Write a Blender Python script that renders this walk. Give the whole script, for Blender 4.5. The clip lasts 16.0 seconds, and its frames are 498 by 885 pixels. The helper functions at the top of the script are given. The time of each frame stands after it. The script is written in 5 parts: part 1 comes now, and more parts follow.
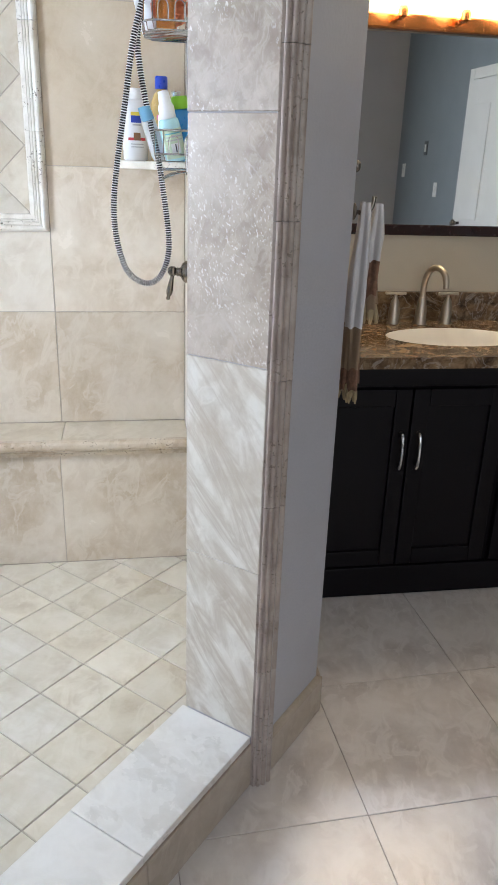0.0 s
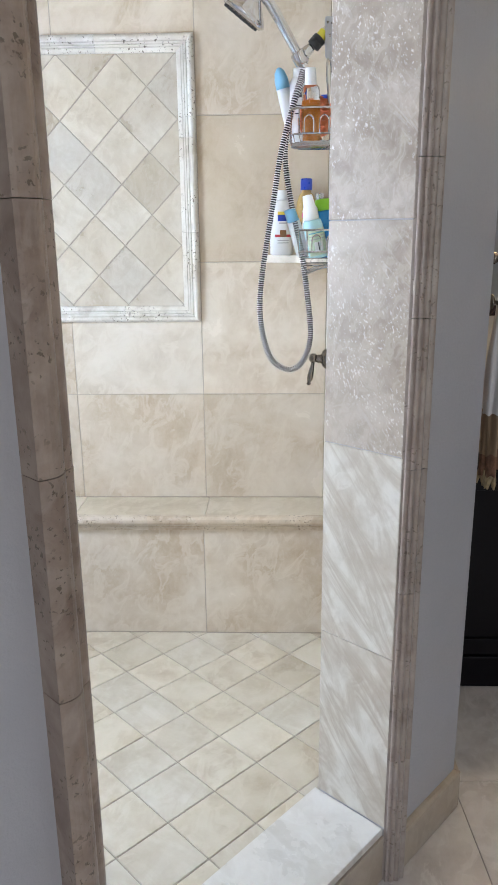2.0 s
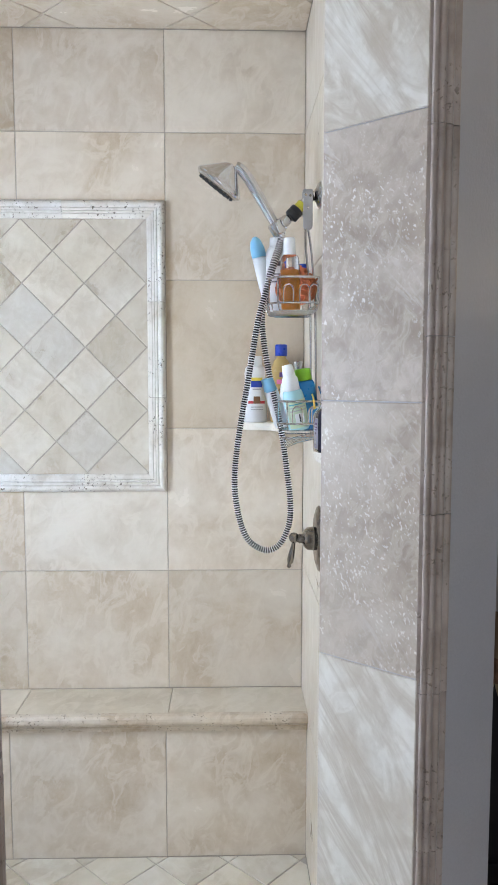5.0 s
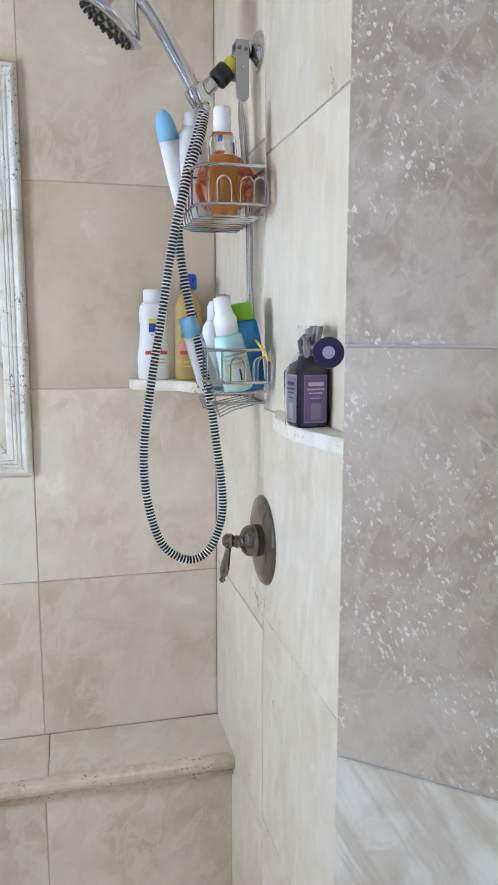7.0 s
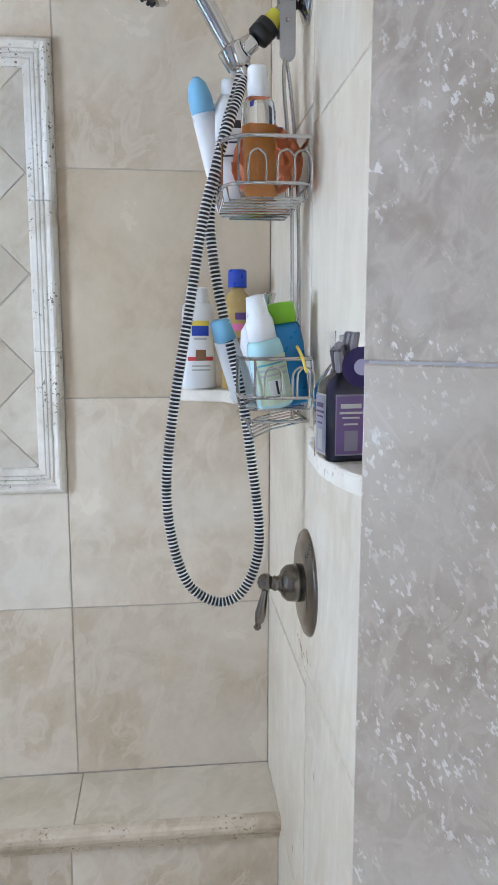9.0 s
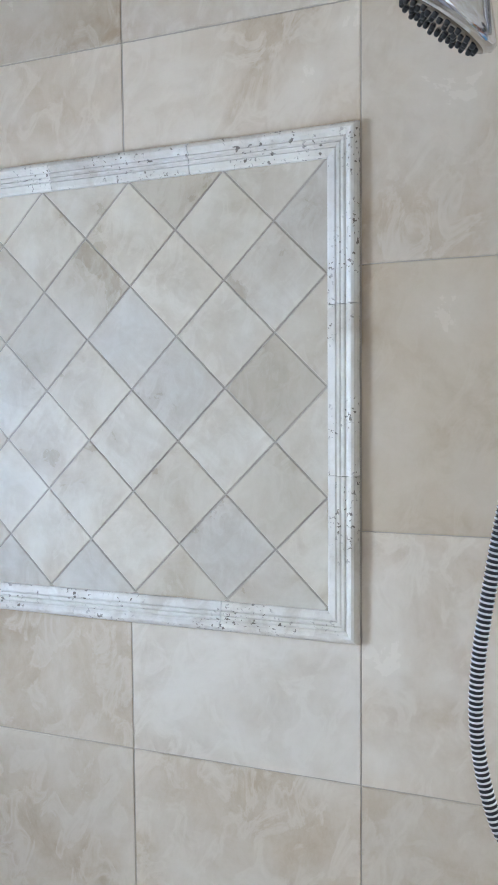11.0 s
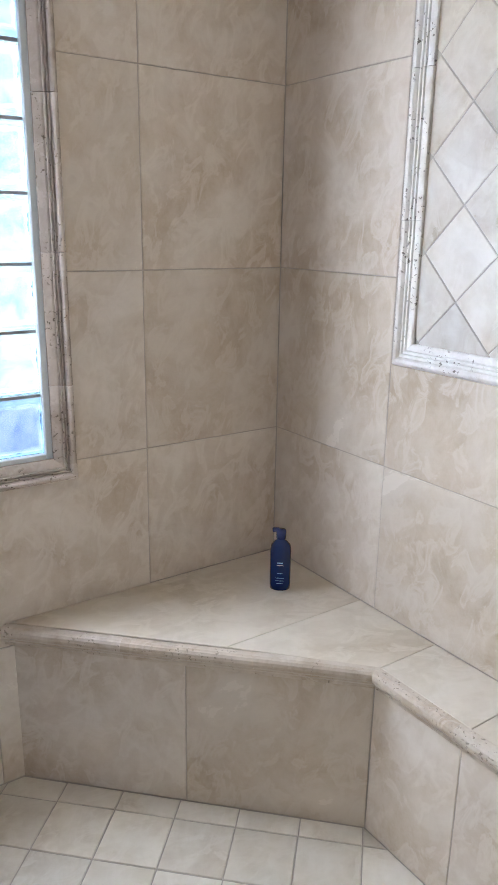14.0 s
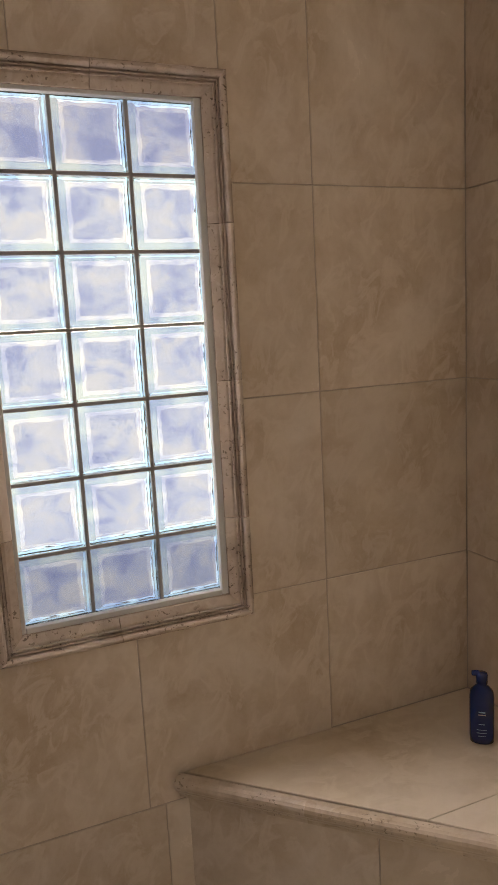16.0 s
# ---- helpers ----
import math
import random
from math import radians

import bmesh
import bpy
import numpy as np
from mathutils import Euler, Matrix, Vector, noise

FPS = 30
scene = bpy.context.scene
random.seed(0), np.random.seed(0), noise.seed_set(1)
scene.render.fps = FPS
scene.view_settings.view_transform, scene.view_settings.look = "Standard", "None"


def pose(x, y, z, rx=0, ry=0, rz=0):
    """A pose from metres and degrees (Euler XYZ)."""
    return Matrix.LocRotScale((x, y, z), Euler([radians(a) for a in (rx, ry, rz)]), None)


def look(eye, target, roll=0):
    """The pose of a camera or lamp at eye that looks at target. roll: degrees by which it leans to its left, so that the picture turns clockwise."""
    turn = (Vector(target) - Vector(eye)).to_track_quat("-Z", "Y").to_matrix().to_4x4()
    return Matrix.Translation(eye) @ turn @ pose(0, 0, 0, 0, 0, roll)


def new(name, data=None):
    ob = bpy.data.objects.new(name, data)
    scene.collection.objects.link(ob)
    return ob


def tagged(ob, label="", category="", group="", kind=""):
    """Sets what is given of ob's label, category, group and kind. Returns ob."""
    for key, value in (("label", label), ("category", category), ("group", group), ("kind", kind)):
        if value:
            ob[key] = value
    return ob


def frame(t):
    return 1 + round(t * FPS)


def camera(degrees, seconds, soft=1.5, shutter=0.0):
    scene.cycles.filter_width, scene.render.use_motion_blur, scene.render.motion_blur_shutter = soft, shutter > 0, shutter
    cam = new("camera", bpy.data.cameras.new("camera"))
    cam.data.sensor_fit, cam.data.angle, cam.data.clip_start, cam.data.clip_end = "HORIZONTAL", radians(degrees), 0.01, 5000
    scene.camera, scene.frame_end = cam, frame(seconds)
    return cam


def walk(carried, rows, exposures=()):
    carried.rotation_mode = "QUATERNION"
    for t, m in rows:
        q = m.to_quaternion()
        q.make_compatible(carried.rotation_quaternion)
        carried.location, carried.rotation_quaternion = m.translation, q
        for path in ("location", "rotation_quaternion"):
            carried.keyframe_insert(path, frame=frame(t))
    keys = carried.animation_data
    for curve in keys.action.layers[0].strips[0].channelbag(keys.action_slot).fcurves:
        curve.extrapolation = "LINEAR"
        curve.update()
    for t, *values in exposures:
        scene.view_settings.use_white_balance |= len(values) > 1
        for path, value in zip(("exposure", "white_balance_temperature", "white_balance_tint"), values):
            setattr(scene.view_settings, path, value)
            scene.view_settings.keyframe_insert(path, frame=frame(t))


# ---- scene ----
cam = camera(37.3, 16.0, soft=1.1)
PATH = [
    (0, (-0.185, -2.541, 1.439), (0.127, -0.701, 0.72), 2.0),
    (0.5, (-0.179, -2.565, 1.414), (-0.006, -0.744, 0.604), 1.5),
    (1, (-0.175, -2.571, 1.395), (-0.115, -0.745, 0.581), 0.4),
    (1.5, (-0.18, -2.583, 1.444), (-0.197, -0.714, 0.733), -0.4),
    (2, (-0.181, -2.595, 1.494), (-0.246, -0.672, 0.946), -0.6),
    (2.5, (-0.174, -2.606, 1.53), (-0.279, -0.641, 1.176), -1.0),
    (3, (-0.172, -2.621, 1.557), (-0.297, -0.634, 1.368), -1.1),
    (3.2, (-0.178, -2.638, 1.571), (-0.302, -0.646, 1.432), -1.0),
    (5.3, (-0.242, -2.238, 1.541), (-0.14, -0.249, 1.353), 0.1),
    (5.5, (-0.250, -2.150, 1.533), (-0.113, -0.165, 1.326), 0.1),
    (6, (-0.287, -1.927, 1.542), (-0.024, 0.04, 1.291), 0.2),
    (6.5, (-0.333, -1.808, 1.539), (0.065, 0.133, 1.263), 0.2),
    (7, (-0.352, -1.771, 1.528), (0.126, 0.149, 1.233), 0.1),
    (7.5, (-0.362, -1.763, 1.524), (0.152, 0.143, 1.206), 0.3),
    (8, (-0.339, -1.75, 1.534), (0.169, 0.16, 1.224), 0.5),
    (8.2, (-0.292, -1.723, 1.527), (0.191, 0.193, 1.215), 0.4),
    (10.3, (-0.188, -1.345, 1.598), (-0.584, 0.606, 1.404), -0.5),
    (10.5, (-0.189, -1.315, 1.611), (-0.66, 0.622, 1.449), -0.8),
    (11, (-0.187, -1.281, 1.626), (-0.85, 0.602, 1.517), -0.5),
    (11.4, (-0.189, -1.27, 1.588), (-0.993, 0.556, 1.451), 0.2),
    (11.5, (-0.183, -1.27, 1.593), (-1.032, 0.532, 1.418), 0.4),
    (12, (-0.158, -1.281, 1.562), (-1.133, 0.431, 1.221), 1.1),
    (12.5, (-0.126, -1.298, 1.523), (-1.175, 0.331, 1.029), 1.7),
    (13, (-0.116, -1.307, 1.514), (-1.302, 0.198, 0.942), 2.0),
    (13.5, (-0.111, -1.282, 1.499), (-1.506, 0.027, 0.915), 1.8),
    (14, (-0.1, -1.275, 1.499), (-1.679, -0.179, 0.943), 0.9),
    (14.5, (-0.113, -1.289, 1.503), (-1.815, -0.363, 1.009), -0.1),
    (15, (-0.121, -1.307, 1.518), (-1.892, -0.476, 1.1), -1.1),
    (15.5, (-0.178, -1.296, 1.54), (-1.988, -0.519, 1.191), -2.1),
    (15.8, (-0.245, -1.27, 1.569), (-2.062, -0.51, 1.224), -2.8),
    (16, (-0.271, -1.257, 1.566), (-2.09, -0.49, 1.244), -3.0),
]
walk(cam, [(t, look(eye, target, roll)) for t, eye, target, roll in PATH],
     exposures=[(0.0, 0.22, 6650, 11), (1.0, 0.22, 6750, 11), (3.0, 0.12, 6550, 10), (5.5, 0.0, 6500, 11), (7.0, -0.17, 6480, 11), (8.0, -0.22, 6450, 11), (10.5, -0.26, 6100, 10), (11.5, -0.28, 6150, 10),
                (12.5, -0.16, 6300, 12), (13.5, 0.02, 6550, 15), (14.5, 0.12, 6550, 17), (15.0, 0.04, 6900, 21), (15.5, -0.30, 7500, 26), (15.8, -0.66, 8700, 29), (16.0, -0.92, 10200, 30)])

# ---- world and light ----
world = bpy.data.worlds.new("world")
scene.world = world
world.use_nodes = True
wn = world.node_tree.nodes
sky = wn.new("ShaderNodeTexSky")
sky.sky_type = "NISHITA"
sky.sun_disc = False
sky.sun_elevation, sky.sun_rotation = radians(42), radians(24)
world.node_tree.links.new(sky.outputs[0], wn["Background"].inputs[0])
wn["Background"].inputs[1].default_value = 0.09


def lamp(name, kind, m, energy, color, **more):
    data = bpy.data.lights.new(name, kind)
    data.energy, data.color = energy, color
    if kind == "AREA":
        data.shape, data.size, data.size_y = "RECTANGLE", more["size"], more["size_y"]
    if kind == "SUN":
        data.angle = more["angle"]
    if kind == "POINT":
        data.shadow_soft_size = more["size"]
    ob = new(name, data)
    ob.matrix_world = m
    return ob


lamp("sun", "SUN", look((4, 9, 9), (0, 0, 0)), 2.5, (1.0, 0.95, 0.88), angle=radians(0.5))
# added daylight fill, set before an unseen, made-up opening behind the walk
lamp("daylight_opening", "AREA", look((0.35, -4.36, 1.45), (0.35, 0.0, 1.45)), 22.0, (0.92, 0.95, 1.0), size=2.1, size_y=2.0)

# ---- materials ----
def nodes_of(name):
    m = bpy.data.materials.new(name)
    m.use_nodes = True
    nt = m.node_tree
    return m, nt, nt.nodes["Principled BSDF"]


def ramp(nt, src, stops):
    r = nt.nodes.new("ShaderNodeValToRGB")
    e = r.color_ramp.elements
    e[0].position, e[0].color = stops[0][0], (*stops[0][1], 1)
    e[1].position, e[1].color = stops[-1][0], (*stops[-1][1], 1)
    for p, c in stops[1:-1]:
        e.new(p).color = (*c, 1)
    nt.links.new(src, r.inputs[0])
    return r.outputs[0]


def mixed(nt, fac, a, b, how="MIX"):
    n = nt.nodes.new("ShaderNodeMix")
    n.data_type, n.blend_type = "RGBA", how
    for sock, v in ((n.inputs[0], fac), (n.inputs[6], a), (n.inputs[7], b)):
        if hasattr(v, "links"):
            nt.links.new(v, sock)
        else:
            sock.default_value = v if sock == n.inputs[0] else (*v, 1)
    return n.outputs[2]


def calc(nt, op, a, b=0.0, clamp=False):
    n = nt.nodes.new("ShaderNodeMath")
    n.operation, n.use_clamp = op, clamp
    for sock, v in zip(n.inputs, (a, b)):
        if hasattr(v, "links"):
            nt.links.new(v, sock)
        else:
            sock.default_value = v
    return n.outputs[0]


def tex(nt, vec, scale, detail=4.0, rough=0.55, warp=0.0):
    n = nt.nodes.new("ShaderNodeTexNoise")
    n.inputs["Scale"].default_value, n.inputs["Detail"].default_value = scale, detail
    n.inputs["Roughness"].default_value, n.inputs["Distortion"].default_value = rough, warp
    nt.links.new(vec, n.inputs["Vector"])
    return n.outputs["Fac"]


def bumped(nt, bsdf, height, strength, distance):
    n = nt.nodes.new("ShaderNodeBump")
    n.inputs["Strength"].default_value, n.inputs["Distance"].default_value = strength, distance
    nt.links.new(height, n.inputs["Height"])
    nt.links.new(n.outputs[0], bsdf.inputs["Normal"])


def piece_coords(nt, spread=9.0):
    """Object coordinates, moved by a chance of each piece, and that chance."""
    co = nt.nodes.new("ShaderNodeTexCoord").outputs["Object"]
    rnd = nt.nodes.new("ShaderNodeObjectInfo").outputs["Random"]
    cmb = nt.nodes.new("ShaderNodeCombineXYZ")
    for i, k in enumerate((spread, spread * 3.7, spread * 2.3)):
        nt.links.new(calc(nt, "MULTIPLY", rnd, k), cmb.inputs[i])
    add = nt.nodes.new("ShaderNodeVectorMath")
    add.operation = "ADD"
    nt.links.new(co, add.inputs[0])
    nt.links.new(cmb.outputs[0], add.inputs[1])
    return add.outputs[0], rnd


def stretched(nt, vec, s, turn=0.0):
    for key, value in (("Rotation", (0, 0, turn)), ("Scale", s)):
        n = nt.nodes.new("ShaderNodeMapping")
        n.inputs[key].default_value = value
        nt.links.new(vec, n.inputs["Vector"])
        vec = n.outputs[0]
    return vec


def travertine(name, dark, mid, light, flecks=0.0, vein=0.3, tint=0.5, rough=0.34, pits=0.0, cloud=3.2, slant=(1.6, 5.0, 1, 0.7), wander=0.7, grain=14.0, dirt=0.32, wisps=0.55):
    m, nt, b = nodes_of(name)
    co, rnd = piece_coords(nt)
    n1 = tex(nt, co, cloud, 9, 0.60, 0.35)
    n2 = tex(nt, stretched(nt, co, (1.25, 0.8, 1), 0.0), 31.0, 8, 0.64, 0.5)
    n3 = tex(nt, stretched(nt, co, slant[:3], slant[3]), 2.4, 6, 0.6, wander)
    n8 = tex(nt, stretched(nt, co, (1.3, 0.8, 1), 0.35), grain, 7, 0.56, 0.9)
    n9 = tex(nt, co, 3.4, 3, 0.5, 0.6)
    base = ramp(nt, n1, [(0.34, dark), (0.48, mid), (0.66, light)])
    has = ramp(nt, rnd, [(0.25, (0.2, 0.2, 0.2)), (0.8, (1, 1, 1))])
    wisp = ramp(nt, n8, [(0.49, (0, 0, 0)), (0.57, (1, 1, 1)), (0.68, (0.25, 0.25, 0.25))])
    base = mixed(nt, calc(nt, "MULTIPLY", wisp, wisps), base, light)
    patch = ramp(nt, n9, [(0.40, (0.15, 0.15, 0.15)), (0.58, (1, 1, 1))])
    mottle = calc(nt, "MULTIPLY", ramp(nt, n8, [(0.36, (1, 1, 1)), (0.47, (0, 0, 0))]), patch)
    base = mixed(nt, calc(nt, "MULTIPLY", calc(nt, "MULTIPLY", mottle, has), dirt), base, dark)
    fine = ramp(nt, n2, [(0.40, (0, 0, 0)), (0.60, (1, 1, 1))])
    base = mixed(nt, calc(nt, "MULTIPLY", fine, 0.22), base, light)
    streak = ramp(nt, n3, [(0.40, (0, 0, 0)), (0.54, (1, 1, 1)), (0.68, (0, 0, 0))])
    base = mixed(nt, calc(nt, "MULTIPLY", calc(nt, "MULTIPLY", streak, has), vein), base, dark)
    if flecks:
        # white crystal grains in drifts, and feathered pale streaks
        drift = ramp(nt, tex(nt, co, 7.0, 4, 0.6, 0.3), [(0.44, (0.06, 0.06, 0.06)), (0.58, (1, 1, 1))])
        small = ramp(nt, tex(nt, stretched(nt, co, (1.0, 0.55, 1), -0.5), 240.0, 2, 0.5, 0.1), [(0.60, (0, 0, 0)), (0.66, (1, 1, 1))])
        large = ramp(nt, tex(nt, stretched(nt, co, (1.0, 0.6, 1), -0.6), 120.0, 4, 0.66, 0.2), [(0.665, (0, 0, 0)), (0.72, (1, 1, 1))])
        spot = calc(nt, "MULTIPLY", calc(nt, "MAXIMUM", small, large), drift)
        feather = calc(nt, "MULTIPLY", ramp(nt, tex(nt, stretched(nt, co, (7.0, 1.0, 1), -0.75), 9.0, 5, 0.62, 1.3), [(0.54, (0, 0, 0)), (0.64, (1, 1, 1))]),
                       ramp(nt, tex(nt, co, 4.2, 2, 0.5, 0.4), [(0.52, (0, 0, 0)), (0.64, (1, 1, 1))]))
        base = mixed(nt, calc(nt, "MULTIPLY", feather, 0.38), base, (0.66, 0.63, 0.60))
        base = mixed(nt, calc(nt, "MULTIPLY", spot, flecks), base, (0.86, 0.85, 0.83))
    shade = ramp(nt, rnd, [(0.0, (1 - 0.30 * tint, 1 - 0.33 * tint, 1 - 0.38 * tint)), (0.5, (1, 0.985, 0.96)), (1.0, (1 - 0.14 * tint, 1 - 0.12 * tint, 1 - 0.08 * tint))])
    base = mixed(nt, 1.0, base, shade, "MULTIPLY")
    hole = None
    if pits:
        n6 = tex(nt, co, 130.0, 2, 0.5, 0.3)
        n7 = tex(nt, co, 14.0, 2, 0.5, 0.5)
        hole = calc(nt, "MULTIPLY", ramp(nt, n6, [(0.60, (0, 0, 0)), (0.66, (1, 1, 1))]), ramp(nt, n7, [(0.47, (0, 0, 0)), (0.58, (1, 1, 1))]))
        base = mixed(nt, calc(nt, "MULTIPLY", hole, pits), base, (0.10, 0.075, 0.05))
    nt.links.new(base, b.inputs["Base Color"])
    r = ramp(nt, n1, [(0.3, (rough - 0.03,) * 3), (0.7, (rough + 0.04,) * 3)])
    nt.links.new(r, b.inputs["Roughness"])
    h = calc(nt, "ADD", calc(nt, "MULTIPLY", n2, 0.3), calc(nt, "MULTIPLY", n1, 0.7))
    if hole is not None:
        h = calc(nt, "SUBTRACT", h, calc(nt, "MULTIPLY", hole, 2.2))
    bumped(nt, b, h, 0.07 if not pits else 0.30, 0.0012)
    return m


M_wall = travertine("travertine_wall", (0.50, 0.40, 0.29), (0.605, 0.512, 0.402), (0.725, 0.65, 0.55), tint=0.62, cloud=4.2, vein=0.10, rough=0.24, dirt=0.22)
M_wall_pale = travertine("travertine_wall_pale", (0.545, 0.465, 0.37), (0.64, 0.565, 0.465), (0.73, 0.665, 0.57), tint=0.1, cloud=5.0, vein=0.10, rough=0.24, dirt=0.15)
M_wall_tan = travertine("travertine_wall_tan", (0.44, 0.345, 0.24), (0.525, 0.435, 0.325), (0.60, 0.515, 0.405), tint=0.1, cloud=4.0, vein=0.10, rough=0.24, dirt=0.2, wisps=0.3)
M_valve = travertine("travertine_valve_wall", (0.52, 0.44, 0.335), (0.63, 0.56, 0.455), (0.72, 0.665, 0.575), tint=0.2, cloud=4.0, vein=0.40, slant=(6.0, 1.0, 1, 0.06), wander=1.0, rough=0.30)
M_dia = travertine("travertine_diamond", (0.46, 0.385, 0.29), (0.58, 0.515, 0.415), (0.68, 0.63, 0.54), tint=0.95, cloud=6.0, rough=0.29, grain=20.0, wisps=0.4)
M_jamb = travertine("travertine_jamb", (0.30, 0.24, 0.19), (0.41, 0.34, 0.28), (0.56, 0.495, 0.425), flecks=0.60, vein=0.2, tint=0.35, cloud=6.0, grain=34.0, dirt=0.55, wisps=0.5)
M_jamb_vein = travertine("travertine_jamb_veined", (0.44, 0.375, 0.30), (0.62, 0.58, 0.515), (0.72, 0.69, 0.63), vein=0.80, tint=0.2, cloud=4.0, slant=(5.5, 1.0, 1, -0.61), wander=1.9)
M_sfloor = travertine("travertine_shower_floor", (0.53, 0.455, 0.345), (0.65, 0.59, 0.475), (0.74, 0.69, 0.59), tint=0.6, rough=0.42, cloud=6.0)
M_curb = travertine("travertine_curb", (0.60, 0.57, 0.52), (0.72, 0.70, 0.66), (0.80, 0.785, 0.75), tint=0.15, vein=0.15, rough=0.28)
M_bench = travertine("travertine_bench", (0.49, 0.41, 0.30), (0.60, 0.53, 0.42), (0.69, 0.625, 0.52), vein=0.12, rough=0.34)
M_trim = travertine("pitted_trim", (0.52, 0.47, 0.40), (0.68, 0.645, 0.58), (0.78, 0.76, 0.71), tint=0.3, pits=0.85, rough=0.42, cloud=9.0)
M_trim_brown = travertine("brown_pitted_trim", (0.175, 0.12, 0.095), (0.27, 0.20, 0.165), (0.41, 0.335, 0.285), tint=0.3, pits=0.8, rough=0.36, cloud=9.0)
M_trim_window = travertine("window_pitted_trim", (0.36, 0.29, 0.23), (0.50, 0.42, 0.35), (0.64, 0.56, 0.48), tint=0.3, pits=0.75, rough=0.26, cloud=6.0, dirt=0.2, wisps=0.3)
M_trim_pale = travertine("pale_brown_trim", (0.22, 0.175, 0.15), (0.33, 0.275, 0.245), (0.45, 0.39, 0.355), tint=0.25, pits=0.6, rough=0.30, cloud=7.0, dirt=0.2, wisps=0.3)
M_bfloor = travertine("bath_floor_stone", (0.50, 0.465, 0.455), (0.63, 0.595, 0.585), (0.74, 0.715, 0.705), vein=0.1, tint=0.25, rough=0.20, wisps=0.7, cloud=4.5)
M_base = travertine("baseboard_stone", (0.33, 0.265, 0.20), (0.42, 0.352, 0.28), (0.52, 0.455, 0.38), tint=0.2, rough=0.35)


def plain(name, color, rough=0.5, metal=0.0, grain=0.0, grain_scale=60.0, bump=0.0, coat=0.0, trans=0.0, ior=1.45, wear=0.08, wear_scale=5.0):
    m, nt, b = nodes_of(name)
    co = nt.nodes.new("ShaderNodeTexCoord").outputs["Object"]
    big = tex(nt, co, wear_scale, 4, 0.6, 0.4)
    small = tex(nt, co, grain_scale, 3, 0.6)
    c = ramp(nt, big, [(0.3, tuple(max(0.0, v * (1 - wear)) for v in color)), (0.7, tuple(min(1.0, v * (1 + wear)) for v in color))])
    if grain:
        c = mixed(nt, calc(nt, "MULTIPLY", small, grain), c, tuple(v * 0.6 for v in color))
    nt.links.new(c, b.inputs["Base Color"])
    nt.links.new(ramp(nt, small, [(0.3, (max(0.02, rough * 0.85),) * 3), (0.7, (min(1, rough * 1.15),) * 3)]), b.inputs["Roughness"])
    b.inputs["Metallic"].default_value = metal
    b.inputs["Coat Weight"].default_value = coat
    b.inputs["Transmission Weight"].default_value = trans
    b.inputs["IOR"].default_value = ior
    if bump:
        bumped(nt, b, small, 0.5, bump)
    return m


M_grout = plain("grout", (0.44, 0.395, 0.33), 0.9, grain=0.3, grain_scale=300, bump=0.0006)
M_grout_dark = plain("floor_grout", (0.38, 0.35, 0.32), 0.9, grain=0.3, grain_scale=300, bump=0.0006)
M_paint = plain("grey_wall_paint", (0.435, 0.43, 0.455), 0.50, grain_scale=130, bump=0.0016, wear=0.03)
# darker and bluer than the other grey walls, for the east wall only
M_wall_e = plain("dark_blue_grey_wall", (0.20, 0.235, 0.265), 0.5, grain_scale=170, bump=0.0012, wear=0.04)
M_paint_v = plain("tan_wall_paint", (0.55, 0.50, 0.41), 0.6, grain_scale=170, bump=0.0012, wear=0.03)
M_white = plain("white_ceiling_paint", (0.78, 0.77, 0.75), 0.7, grain_scale=120, bump=0.001, wear=0.03)
M_chrome = plain("chrome", (0.66, 0.66, 0.67), 0.10, 1.0, wear=0.05)
M_nickel = plain("brushed_nickel", (0.235, 0.21, 0.185), 0.20, 1.0, wear=0.08)
M_black = plain("black_rubber", (0.02, 0.02, 0.02), 0.45)
M_joint = plain("window_mortar", (0.33, 0.34, 0.34), 0.85, grain=0.3, grain_scale=250, bump=0.0008)

# ---- geometry kit ----
def part(name, bm, material, parent=None, label="", m=None, smooth=False, kind=""):
    me = bpy.data.meshes.new(name)
    bmesh.ops.recalc_face_normals(bm, faces=bm.faces)
    bm.to_mesh(me)
    bm.free()
    for mat in material if isinstance(material, (list, tuple)) else [material]:
        me.materials.append(mat)
    if smooth:
        for p in me.polygons:
            p.use_smooth = True
    ob = new(name, me)
    if m is not None:
        ob.matrix_basis = m
    if parent is not None:
        under(ob, parent)
    return tagged(ob, label=label, kind=kind)


def world_of(ob):
    return ob.matrix_basis if ob.parent is None else world_of(ob.parent) @ ob.matrix_parent_inverse @ ob.matrix_basis


def under(ob, parent):
    """Makes ob a part of parent, where it stands."""
    ob.parent = parent
    ob.matrix_parent_inverse = world_of(parent).inverted()


def empty(name, label, category, group="", kind="", m=None):
    ob = new(name)
    ob.empty_display_size = 0.05
    if m is not None:
        ob.matrix_basis = m
    return tagged(ob, label, category, group, kind)


def box(x0, x1, y0, y1, z0, z1, bevel=0.0, seg=2):
    bm = bmesh.new()
    bmesh.ops.create_cube(bm, size=1.0, matrix=Matrix.LocRotScale(((x0 + x1) / 2, (y0 + y1) / 2, (z0 + z1) / 2), None, (x1 - x0, y1 - y0, z1 - z0)))
    if bevel:
        bmesh.ops.bevel(bm, geom=bm.edges[:], offset=bevel, segments=seg, profile=0.5, affect="EDGES")
    return bm


